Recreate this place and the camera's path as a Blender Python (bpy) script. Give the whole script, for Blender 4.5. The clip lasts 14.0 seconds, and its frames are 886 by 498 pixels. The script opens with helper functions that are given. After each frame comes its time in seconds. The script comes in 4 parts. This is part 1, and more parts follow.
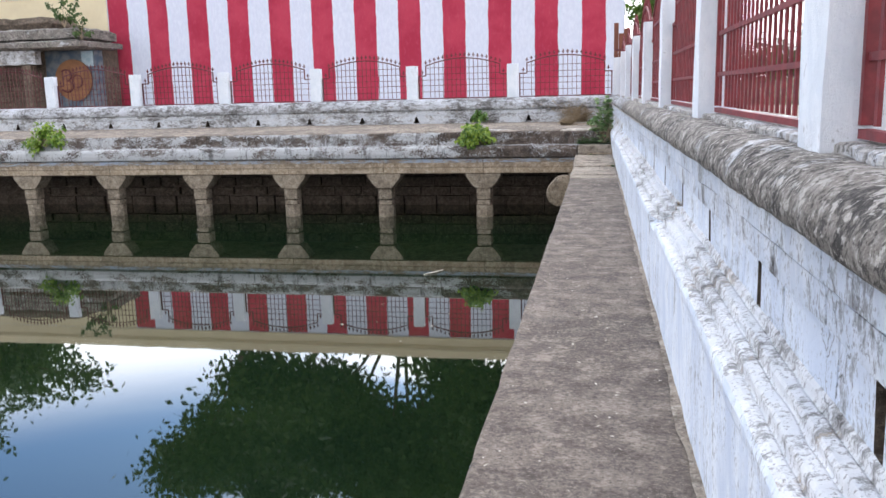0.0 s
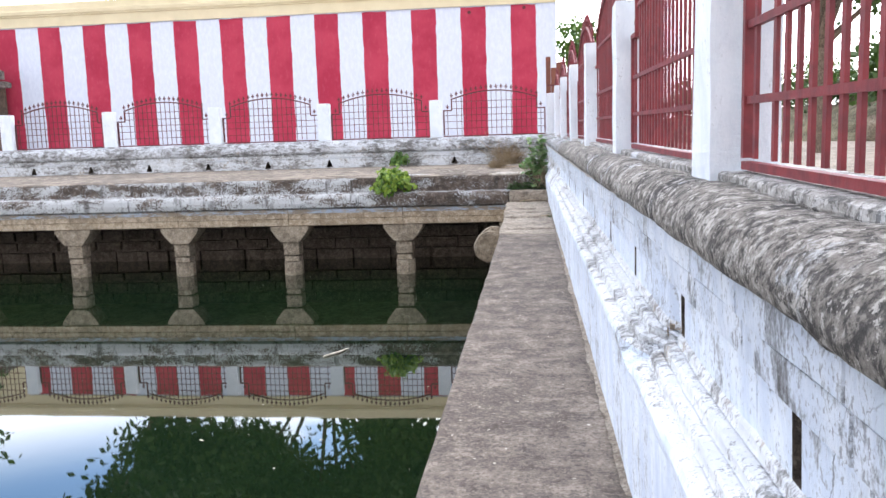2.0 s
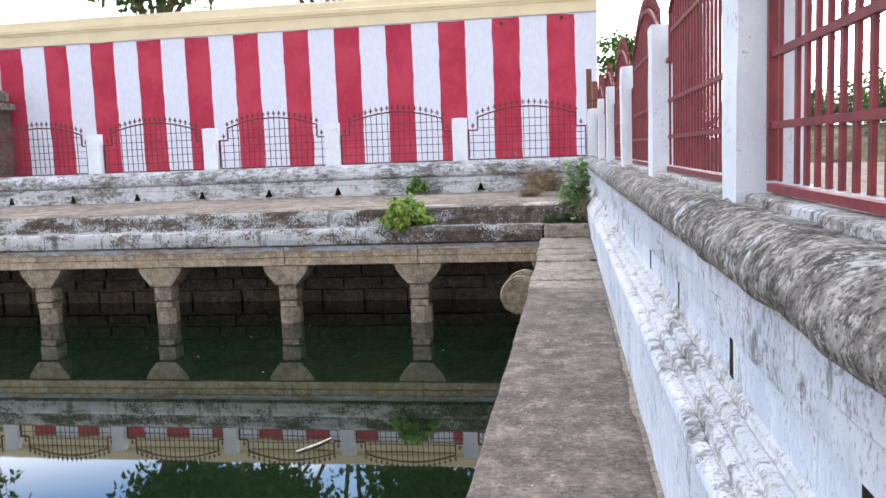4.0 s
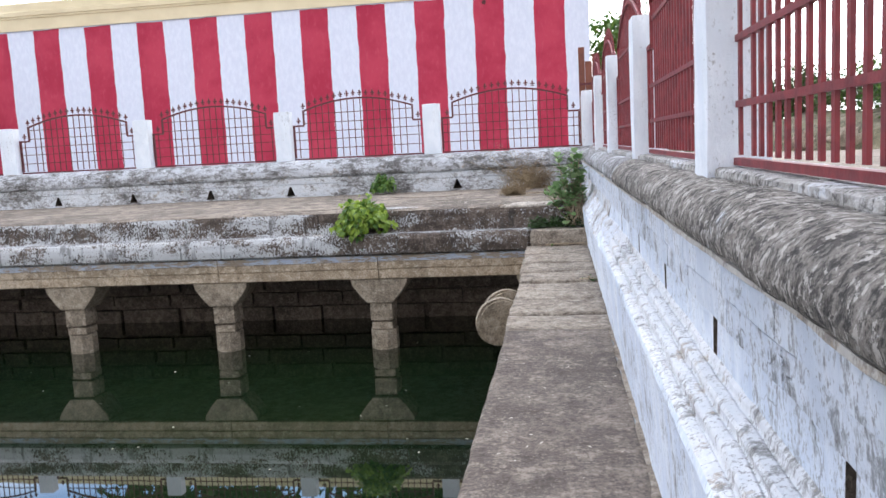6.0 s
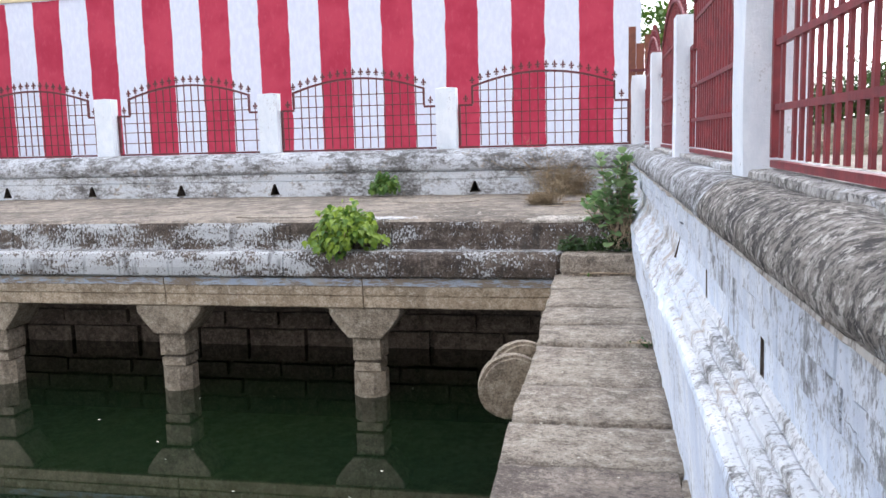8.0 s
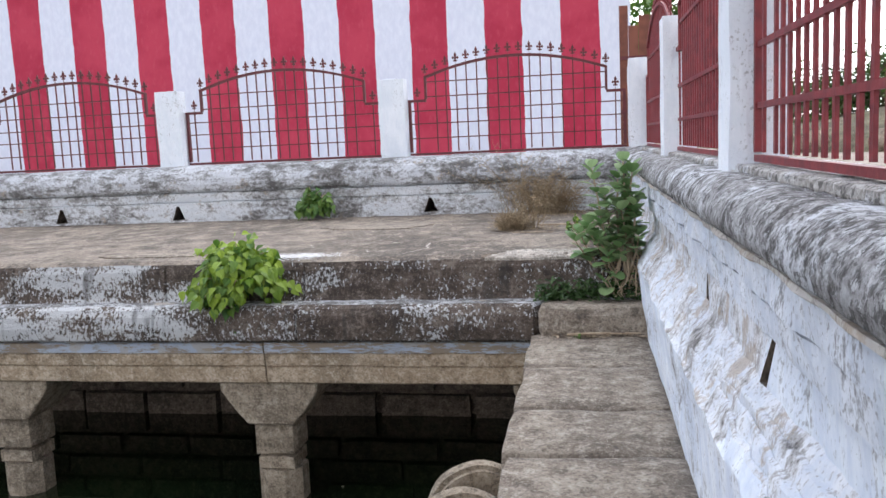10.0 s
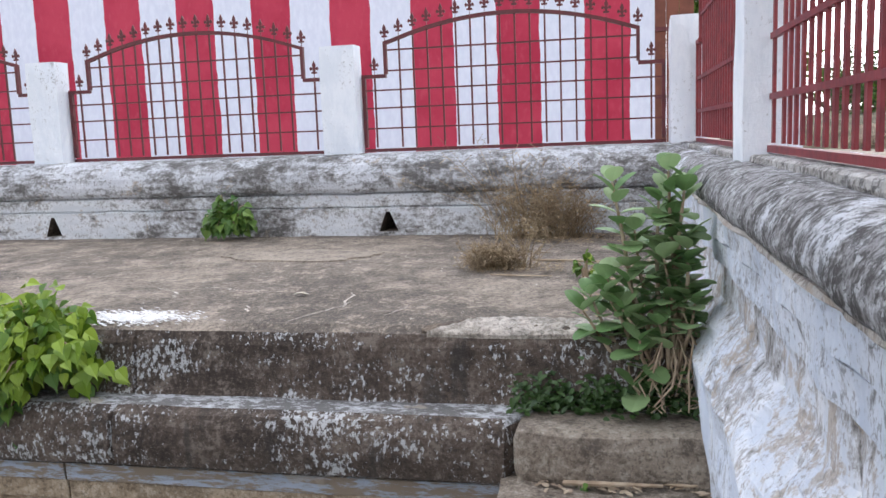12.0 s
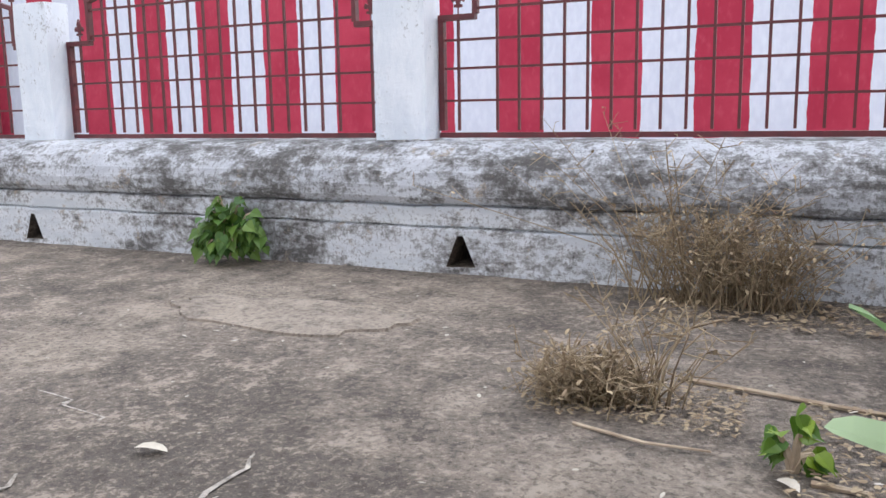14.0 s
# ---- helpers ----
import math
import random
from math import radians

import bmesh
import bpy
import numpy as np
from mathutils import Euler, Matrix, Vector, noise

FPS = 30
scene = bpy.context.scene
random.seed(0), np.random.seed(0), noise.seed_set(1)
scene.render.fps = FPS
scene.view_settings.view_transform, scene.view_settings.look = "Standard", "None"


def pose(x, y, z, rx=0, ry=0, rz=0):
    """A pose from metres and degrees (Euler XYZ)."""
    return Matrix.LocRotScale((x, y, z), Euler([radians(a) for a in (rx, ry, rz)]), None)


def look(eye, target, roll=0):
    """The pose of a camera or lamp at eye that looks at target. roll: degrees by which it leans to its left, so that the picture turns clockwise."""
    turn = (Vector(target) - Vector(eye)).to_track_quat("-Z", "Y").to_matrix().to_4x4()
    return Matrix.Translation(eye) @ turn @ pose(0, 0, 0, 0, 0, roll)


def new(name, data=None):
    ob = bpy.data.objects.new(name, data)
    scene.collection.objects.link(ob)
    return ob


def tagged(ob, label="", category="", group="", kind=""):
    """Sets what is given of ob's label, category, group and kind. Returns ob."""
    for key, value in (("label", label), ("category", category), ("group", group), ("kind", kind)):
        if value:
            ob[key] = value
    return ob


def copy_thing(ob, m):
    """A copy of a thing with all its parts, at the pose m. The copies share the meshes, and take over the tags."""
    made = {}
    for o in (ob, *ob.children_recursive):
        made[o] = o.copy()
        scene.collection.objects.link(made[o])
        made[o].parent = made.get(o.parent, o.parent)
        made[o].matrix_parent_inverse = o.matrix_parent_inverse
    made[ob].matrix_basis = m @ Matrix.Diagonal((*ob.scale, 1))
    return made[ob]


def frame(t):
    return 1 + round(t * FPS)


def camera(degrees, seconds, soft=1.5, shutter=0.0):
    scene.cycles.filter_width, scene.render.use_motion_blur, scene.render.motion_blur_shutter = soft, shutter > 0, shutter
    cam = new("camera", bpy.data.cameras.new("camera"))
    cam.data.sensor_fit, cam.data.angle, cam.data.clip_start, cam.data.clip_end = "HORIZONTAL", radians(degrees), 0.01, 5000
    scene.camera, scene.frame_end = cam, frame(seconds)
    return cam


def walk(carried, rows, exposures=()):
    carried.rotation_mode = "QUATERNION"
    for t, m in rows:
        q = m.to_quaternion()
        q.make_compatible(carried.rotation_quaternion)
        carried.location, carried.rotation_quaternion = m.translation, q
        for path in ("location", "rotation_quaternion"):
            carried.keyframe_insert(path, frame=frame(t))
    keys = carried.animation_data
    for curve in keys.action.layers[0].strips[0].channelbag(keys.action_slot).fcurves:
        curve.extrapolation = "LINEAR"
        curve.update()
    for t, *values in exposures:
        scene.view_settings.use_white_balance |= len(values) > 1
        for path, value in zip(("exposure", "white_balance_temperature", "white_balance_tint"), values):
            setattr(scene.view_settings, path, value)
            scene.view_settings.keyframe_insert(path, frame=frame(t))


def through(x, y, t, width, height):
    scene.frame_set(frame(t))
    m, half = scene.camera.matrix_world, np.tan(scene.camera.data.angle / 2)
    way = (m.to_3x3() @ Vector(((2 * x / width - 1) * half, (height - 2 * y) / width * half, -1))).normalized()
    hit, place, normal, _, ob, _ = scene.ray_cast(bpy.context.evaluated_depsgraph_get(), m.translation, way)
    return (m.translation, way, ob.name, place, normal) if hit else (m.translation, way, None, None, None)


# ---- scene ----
cam = camera(55.8, 14.0)
METRES, EYE, TILT, LEAN, TURN = 18.0, 1.40, -0.6, 0.4, 10.9
ROWS = [
    (0.0, 0.0, 0.0, 0.0, -0.17, -9.97, 0.99),
    (0.5, 0.0048, 0.0308, 0.0018, -4.28, -10.46, 1.28),
    (1.0, 0.0122, 0.0632, 0.0024, -0.31, -9.26, 1.74),
    (1.5, 0.018, 0.0971, 0.0001, -0.3, -9.69, -0.66),
    (2.0, 0.0251, 0.1328, 0.0018, -4.57, -7.45, 1.47),
    (2.5, 0.0329, 0.1676, 0.0033, -2.06, -9.79, -0.98),
    (3.0, 0.0383, 0.2054, 0.0038, -2.95, -5.61, 1.53),
    (5.5, 0.0707, 0.3765, 0.0038, -1.05, -6.65, 1.32),
    (6.0, 0.0771, 0.4109, 0.0034, -2.54, -6.42, 2.59),
    (6.5, 0.0836, 0.4466, 0.0033, 0.73, -5.17, 1.3),
    (7.0, 0.0908, 0.4829, 0.0041, -0.24, -4.46, 1.38),
    (7.5, 0.0987, 0.5182, 0.0054, 1.64, -7.43, 0.25),
    (8.0, 0.1035, 0.5545, 0.0057, 0.3, -6.9, 1.06),
    (10.5, 0.1333, 0.7319, 0.0074, -0.59, -6.6, 2.34),
    (11.0, 0.1421, 0.7682, 0.0077, 1.94, -6.62, 2.61),
    (11.5, 0.1485, 0.804, 0.0062, 3.33, -6.7, -0.26),
    (12.0, 0.1551, 0.8393, 0.0079, 1.13, -7.16, 1.72),
    (12.5, 0.1627, 0.8745, 0.0092, 5.21, -9.09, 0.76),
    (13.0, 0.1678, 0.9117, 0.0091, 4.05, -10.13, 2.23),
    (13.5, 0.1735, 0.9467, 0.0092, 8.84, -10.02, 1.26),
    (14.0, 0.1749, 0.9819, 0.0102, 14.70, -8.78, 0.38),
]
walk(cam, [(t, pose(0, 0, EYE, TILT, LEAN, TURN) @ pose(METRES * x, METRES * y, METRES * z, 90 + pitch, roll, yaw)) for t, x, y, z, yaw, pitch, roll in ROWS], [(0.0, -2.2, 6450, 12), (1.0, -2.07, 6450, 12), (2.0, -1.92, 6450, 12), (2.5, -2.22, 6450, 12), (3.0, -2.07, 6450, 12), (5.3, -2.2, 6400, 12), (6.5, -2.1, 6400, 12), (7.0, -2.04, 6400, 12), (8.0, -2.05, 6400, 12), (10.5, -2.28, 6450, 12), (12.0, -2.26, 6450, 12), (12.5, -2.18, 6450, 12), (13.0, -2.08, 6450, 12), (14.0, -2.2, 6450, 12)])

# ---- world, sun ----
world = bpy.data.worlds.new("world")
scene.world = world
world.use_nodes = True
wn, wl = world.node_tree.nodes, world.node_tree.links
SUN_EL, SUN_AZ = radians(46), radians(357)
sky = wn.new("ShaderNodeTexSky")
sky.sky_type, sky.sun_disc, sky.sun_elevation, sky.sun_rotation = "NISHITA", False, SUN_EL, SUN_AZ
sky.dust_density = 1.5
wc = wn.new("ShaderNodeTexCoord")
cl = wn.new("ShaderNodeTexNoise")
cl.inputs["Scale"].default_value, cl.inputs["Detail"].default_value = 2.6, 7.0
cm = wn.new("ShaderNodeMapping")
cm.inputs["Scale"].default_value = (1.0, 1.0, 2.4)
cm.inputs["Location"].default_value = (0.6, 0.3, 0.1)
cr = wn.new("ShaderNodeValToRGB")
cr.color_ramp.elements[0].position, cr.color_ramp.elements[1].position = 0.42, 0.545
cx = wn.new("ShaderNodeMix")
cx.data_type = "RGBA"
cx.inputs[7].default_value = (85.0, 86.0, 88.0, 1)
wl.new(wc.outputs["Generated"], cm.inputs["Vector"])
wl.new(cm.outputs["Vector"], cl.inputs["Vector"])
wl.new(cl.outputs["Fac"], cr.inputs["Fac"])
wz = wn.new("ShaderNodeSeparateXYZ")
wl.new(wc.outputs["Generated"], wz.inputs[0])
bank = wn.new("ShaderNodeMapRange")
bank.interpolation_type = "SMOOTHSTEP"
for k, v in enumerate((0.25, 0.36, 0.92, 0.0)):
    bank.inputs[k + 1].default_value = v
wl.new(wz.outputs[2], bank.inputs[0])
most = wn.new("ShaderNodeMath")
most.operation = "MAXIMUM"
wl.new(cr.outputs["Color"], most.inputs[0])
wl.new(bank.outputs[0], most.inputs[1])
wl.new(most.outputs[0], cx.inputs[0])
gain = wn.new("ShaderNodeVectorMath")
gain.operation = "MULTIPLY"
gain.inputs[1].default_value = (2.9, 4.2, 5.6)
wl.new(sky.outputs["Color"], gain.inputs[0])
wl.new(gain.outputs[0], cx.inputs[6])
dot = wn.new("ShaderNodeVectorMath")
dot.operation = "DOT_PRODUCT"
dot.inputs[1].default_value = (math.sin(SUN_AZ) * math.cos(SUN_EL), math.cos(SUN_AZ) * math.cos(SUN_EL), math.sin(SUN_EL))
veil = wn.new("ShaderNodeMapRange")
veil.interpolation_type = "SMOOTHSTEP"
for k, v in enumerate((0.2, 1.0, 0.95, 2.6)):
    veil.inputs[k + 1].default_value = v
glow = wn.new("ShaderNodeVectorMath")
glow.operation = "SCALE"
wl.new(wc.outputs["Generated"], dot.inputs[0])
wl.new(dot.outputs["Value"], veil.inputs[0])
wl.new(cx.outputs[2], glow.inputs[0])
wl.new(veil.outputs[0], glow.inputs["Scale"])
wl.new(glow.outputs[0], wn["Background"].inputs["Color"])
wn["Background"].inputs["Strength"].default_value = 0.116
sun = new("sun", bpy.data.lights.new("sun", "SUN"))
sun.data.energy, sun.data.angle, sun.data.color = 1.2, radians(25), (1.0, 0.98, 0.95)
sun.matrix_world = look((0, 0, 30), (0 - math.sin(SUN_AZ) * 30 / math.tan(SUN_EL), 0 - math.cos(SUN_AZ) * 30 / math.tan(SUN_EL), 0))


# ---- materials ----
class Mat:
    """A node material under construction."""
    def __init__(self, name, rough=0.85, metal=0.0):
        self.m = bpy.data.materials.new(name)
        self.m.use_nodes = True
        self.n, self.l = self.m.node_tree.nodes, self.m.node_tree.links
        self.b = self.n["Principled BSDF"]
        self.b.inputs["Roughness"].default_value, self.b.inputs["Metallic"].default_value = rough, metal
        self.pos = self.n.new("ShaderNodeNewGeometry").outputs["Position"]

    def noise(self, scale, detail=5.0, stretch=(1, 1, 1), rough=0.55, shift=0.0):
        mp = self.n.new("ShaderNodeMapping")
        mp.inputs["Scale"].default_value = stretch
        mp.inputs["Location"].default_value = (shift, shift * 0.7, shift * 1.3)
        self.l.new(self.pos, mp.inputs["Vector"])
        t = self.n.new("ShaderNodeTexNoise")
        t.inputs["Scale"].default_value, t.inputs["Detail"].default_value, t.inputs["Roughness"].default_value = scale, detail, rough
        self.l.new(mp.outputs["Vector"], t.inputs["Vector"])
        return t.outputs["Fac"]

    def brushed(self, scale, detail, stretch, turn, rough=0.6, shift=0.0):
        """Noise drawn out along a tilted direction."""
        r = self.n.new("ShaderNodeMapping")
        r.inputs["Rotation"].default_value = tuple(radians(a) for a in turn)
        self.l.new(self.pos, r.inputs["Vector"])
        mp = self.n.new("ShaderNodeMapping")
        mp.inputs["Scale"].default_value = stretch
        mp.inputs["Location"].default_value = (shift, shift * 0.7, shift * 1.3)
        self.l.new(r.outputs["Vector"], mp.inputs["Vector"])
        t = self.n.new("ShaderNodeTexNoise")
        t.inputs["Scale"].default_value, t.inputs["Detail"].default_value, t.inputs["Roughness"].default_value = scale, detail, rough
        self.l.new(mp.outputs["Vector"], t.inputs["Vector"])
        return t.outputs["Fac"]

    def step(self, value, lo, hi, flip=False):
        r = self.n.new("ShaderNodeMapRange")
        r.inputs[1].default_value, r.inputs[2].default_value = lo, hi
        r.inputs[3].default_value, r.inputs[4].default_value = (1, 0) if flip else (0, 1)
        r.interpolation_type = "SMOOTHSTEP"
        self.l.new(value, r.inputs[0])
        return r.outputs[0]

    def math(self, op, a, b=0.0):
        q = self.n.new("ShaderNodeMath")
        q.operation = op
        for i, v in enumerate((a, b)):
            if isinstance(v, (int, float)):
                q.inputs[i].default_value = v
            else:
                self.l.new(v, q.inputs[i])
        return q.outputs[0]

    def mix(self, fac, a, b):
        x = self.n.new("ShaderNodeMix")
        x.data_type = "RGBA"
        for i, v in ((0, fac), (6, a), (7, b)):
            if isinstance(v, tuple):
                x.inputs[i].default_value = (*v, 1)
            elif isinstance(v, (int, float)):
                x.inputs[i].default_value = v
            else:
                self.l.new(v, x.inputs[i])
        return x.outputs[2]

    def axis(self, k):
        s = self.n.new("ShaderNodeSeparateXYZ")
        self.l.new(self.pos, s.inputs[0])
        return s.outputs[k]

    def up(self):
        g = self.n.new("ShaderNodeNewGeometry")
        s = self.n.new("ShaderNodeSeparateXYZ")
        self.l.new(g.outputs["Normal"], s.inputs[0])
        return s.outputs[2]

    def rand(self):
        return self.n.new("ShaderNodeObjectInfo").outputs["Random"]

    def island(self):
        return self.n.new("ShaderNodeNewGeometry").outputs["Random Per Island"]

    def done(self, colour, bump=None, strength=0.3, dist=0.01):
        if isinstance(colour, tuple):
            self.b.inputs["Base Color"].default_value = (*colour, 1)
        else:
            self.l.new(colour, self.b.inputs["Base Color"])
        if bump is not None:
            k = self.n.new("ShaderNodeBump")
            k.inputs["Strength"].default_value, k.inputs["Distance"].default_value = strength, dist
            self.l.new(bump, k.inputs["Height"])
            self.l.new(k.outputs["Normal"], self.b.inputs["Normal"])
        return self.m


def whitewash(name, grey, black, white=(0.77, 0.80, 0.86), dark=(0.10, 0.095, 0.09), streak=(1, 1, 0.35), peel=0.12, fs=26):
    """Lime-washed masonry: brush strokes, grey grime, black lichen, bare mortar where it has peeled."""
    m = Mat(name, 0.9)
    fine = m.noise(fs, 9, streak, 0.75)
    mid = m.noise(5.5, 9, streak, 0.7, 3.0)
    big = m.noise(1.1, 4, (1, 1, 1), 0.5, 9.0)
    c = m.mix(m.step(fine, 0.38, 0.62), tuple(v * 0.88 for v in white), white)
    patch = m.math("ADD", m.math("MULTIPLY", mid, 0.33), m.math("MULTIPLY", big, 0.14))
    patch = m.math("ADD", patch, m.math("MULTIPLY", fine, 0.53))
    c = m.mix(m.math("MULTIPLY", m.step(patch, grey - 0.03, grey + 0.03), 0.62), c, (0.30, 0.29, 0.285))
    c = m.mix(m.math("MULTIPLY", m.step(patch, black - 0.022, black + 0.022), 0.88), c, dark)
    bare = m.noise(4.2, 7, (1, 1, 1), 0.6, 21.0)
    c = m.mix(m.math("MULTIPLY", m.step(bare, 0.70 - peel, 0.74 - peel), 0.55), c, (0.46, 0.40, 0.33))
    h = m.math("ADD", m.math("MULTIPLY", mid, 0.8), m.math("MULTIPLY", fine, 0.6))
    return m.done(c, h, 0.8, 0.03)


def brushed_wash(name, white, blue, grime, lo, flake=0.62, stretch=(1.0, 1.0, 0.28), crazed=0.6):
    """Old limewash over rough plaster: smeared brush strokes, blue-grey washes, patchy grime, hairline crazing and flaked spots."""
    m = Mat(name, 0.9)
    smear = m.brushed(7.0, 9, stretch, (18 if stretch[2] < 1 else 0, 0, 0), 0.72)
    flaky = m.noise(15.0, 10, tuple(0.5 + 0.5 * v for v in stretch), 0.8, 14.0)
    broad = m.noise(1.7, 6, (1, 0.8, 1), 0.6, 6.0)
    fine = m.noise(48, 7, (1, 1, 0.6), 0.7, 2.0)
    grit = m.noise(130, 3, (1, 1, 1), 0.6, 12.0)
    c = m.mix(m.step(smear, 0.36, 0.62), blue, white)
    c = m.mix(m.math("MULTIPLY", m.step(broad, 0.44, 0.66), 0.55), c, blue)
    both = m.math("ADD", m.math("MULTIPLY", broad, 0.22), m.math("ADD", m.math("MULTIPLY", smear, 0.30), m.math("ADD", m.math("MULTIPLY", flaky, 0.36), m.math("MULTIPLY", fine, 0.12))))
    c = m.mix(m.math("MULTIPLY", m.step(both, lo, lo + 0.05), 0.8), c, grime)
    c = m.mix(m.math("MULTIPLY", m.step(both, lo + 0.05, lo + 0.08), 0.85), c, (0.075, 0.07, 0.066))
    bare = m.math("ADD", m.math("MULTIPLY", m.noise(5.0, 9, (1, 1, 1), 0.74, 21.0), 0.75), m.math("MULTIPLY", flaky, 0.25))
    c = m.mix(m.math("MULTIPLY", m.step(bare, flake - 0.02, flake + 0.03), 0.75), c, (0.40, 0.335, 0.27))
    dot = m.noise(70, 4, (1, 1, 0.7), 0.62, 61.0)
    c = m.mix(m.math("MULTIPLY", m.math("MULTIPLY", m.step(dot, 0.56, 0.60), m.step(both, lo - 0.06, lo)), 0.7), c, grime)
    craze = m.n.new("ShaderNodeTexVoronoi")
    craze.feature = "DISTANCE_TO_EDGE"
    craze.inputs["Scale"].default_value = 2.4
    w = m.n.new("ShaderNodeVectorMath")
    w.operation = "ADD"
    nt = m.n.new("ShaderNodeTexNoise")
    nt.inputs["Scale"].default_value, nt.inputs["Detail"].default_value = 5.0, 5.0
    sc = m.n.new("ShaderNodeVectorMath")
    sc.operation = "SCALE"
    sc.inputs["Scale"].default_value = 0.35
    m.l.new(m.pos, nt.inputs["Vector"])
    m.l.new(nt.outputs["Color"], sc.inputs[0])
    m.l.new(m.pos, w.inputs[0])
    m.l.new(sc.outputs[0], w.inputs[1])
    m.l.new(w.outputs[0], craze.inputs["Vector"])
    hair = m.math("MULTIPLY", m.step(craze.outputs["Distance"], 0.002, 0.010, True), m.step(broad, 0.50, 0.60))
    c = m.mix(m.math("MULTIPLY", hair, crazed), c, (0.13, 0.125, 0.12))
    h = m.math("ADD", m.math("ADD", m.math("MULTIPLY", smear, 0.7), m.math("MULTIPLY", flaky, 0.7)), m.math("ADD", m.math("MULTIPLY", fine, 0.5), m.math("MULTIPLY", grit, 0.2)))
    h = m.math("SUBTRACT", h, m.math("MULTIPLY", hair, crazed * 0.8))
    return m.done(c, h, 0.8, 0.014)


def lichen_cement(name, pale, brown, black, bias=0.0, white=0.60):
    """Rounded cement coping: brown-grey skin, black lichen in slanting strokes, remnants of lime."""
    m = Mat(name, 0.95)
    stroke = m.brushed(15.0, 10, (0.95, 1.05, 0.95), (0, 0, 24), 0.78)
    blotch = m.noise(3.2, 7, (1, 1, 1), 0.66, 4.0)
    fine = m.noise(60, 6, (1, 1, 1), 0.72, 9.0)
    v = m.math("ADD", m.math("MULTIPLY", stroke, 0.48), m.math("ADD", m.math("MULTIPLY", blotch, 0.27), m.math("MULTIPLY", fine, 0.25)))
    c = m.mix(m.step(v, 0.44 + bias, 0.52 + bias), black, brown)
    c = m.mix(m.math("MULTIPLY", m.step(v, 0.52 + bias, 0.575 + bias), 0.85), c, pale)
    lime = m.math("ADD", m.math("MULTIPLY", m.noise(2.3, 6, (1, 1, 1), 0.62, 33.0), 0.6), m.math("MULTIPLY", stroke, 0.4))
    c = m.mix(m.math("MULTIPLY", m.step(lime, white - 0.03, white + 0.04), 0.85), c, (0.66, 0.69, 0.74))
    spot = m.noise(34, 7, (1, 1, 1), 0.72, 41.0)
    c = m.mix(m.math("MULTIPLY", m.step(spot, 0.53, 0.56), 0.75), c, tuple(v * 0.8 for v in black))
    chip = m.noise(26, 8, (1, 1, 1), 0.74, 52.0)
    c = m.mix(m.math("MULTIPLY", m.step(chip, 0.555, 0.585), 0.75), c, tuple(v * 1.25 for v in pale))
    h = m.math("ADD", m.math("MULTIPLY", stroke, 0.8), m.math("ADD", m.math("MULTIPLY", fine, 0.6), m.math("MULTIPLY", spot, -0.6)))
    return m.done(c, h, 1.0, 0.016)


def ground_stone(name, a, b, pale, scale=1.0, speck=0.0, bump=0.5):
    """Worn cement or stone: two browns, pale scuffs, grit."""
    m = Mat(name, 0.93)
    big = m.noise(1.3 * scale, 5, (1, 1, 1), 0.6)
    mid = m.noise(6 * scale, 10, (1, 1, 1), 0.72, 4.0)
    fine = m.noise(30, 8, (1, 1, 1), 0.75, 8.0)
    c = m.mix(m.step(m.math("ADD", m.math("MULTIPLY", big, 0.45), m.math("MULTIPLY", mid, 0.55)), 0.42, 0.58), a, b)
    blend = m.math("ADD", m.math("MULTIPLY", fine, 0.5), m.math("MULTIPLY", mid, 0.5))
    stain = m.noise(0.9 * scale, 8, (1, 1, 1), 0.68, 57.0)
    c = m.mix(m.math("MULTIPLY", m.step(stain, 0.50, 0.57), 0.5), c, tuple(v * 0.55 for v in a))
    c = m.mix(m.math("MULTIPLY", m.step(blend, 0.515, 0.58), 0.75), c, pale)
    c = m.mix(m.math("MULTIPLY", m.step(blend, 0.415, 0.48, True), 0.7), c, tuple(v * 0.42 for v in a))
    grit = m.noise(160, 2, (1, 1, 1), 0.5, 17.0)
    c = m.mix(m.math("MULTIPLY", m.step(grit, 0.62, 0.70), 0.35), c, pale)
    pit = m.noise(58, 5, (1, 1, 1), 0.66, 71.0)
    c = m.mix(m.math("MULTIPLY", m.step(pit, 0.41, 0.445, True), 0.55), c, tuple(v * 0.4 for v in a))
    c = m.mix(m.math("MULTIPLY", m.step(pit, 0.575, 0.605), 0.45), c, pale)
    if speck:
        s = m.noise(52, 6, (1, 1, 0.6), 0.72, 13.0)
        w = m.noise(1.6, 7, (1, 1, 2.0), 0.68, 31.0)
        lime = m.math("MULTIPLY", m.step(m.axis(0), -4.4, -3.0, True), 0.06)
        low = m.math("MULTIPLY", m.step(m.axis(2), 0.22, 0.26, True), 0.035)
        w = m.math("ADD", m.math("ADD", m.math("MULTIPLY", s, 0.6), m.math("MULTIPLY", w, 0.6)), m.math("ADD", lime, low))
        c = m.mix(m.math("MULTIPLY", m.step(w, 0.640, 0.672), 0.78), c, (0.62, 0.64, 0.66))
        drip = m.noise(5.5, 6, (1, 1, 0.12), 0.6, 43.0)
        c = m.mix(m.math("MULTIPLY", m.step(drip, 0.56, 0.66), 0.6), c, (0.045, 0.04, 0.036))
    return m.done(c, m.math("ADD", m.math("MULTIPLY", mid, 0.7), m.math("MULTIPLY", fine, 0.7)), bump, 0.035)


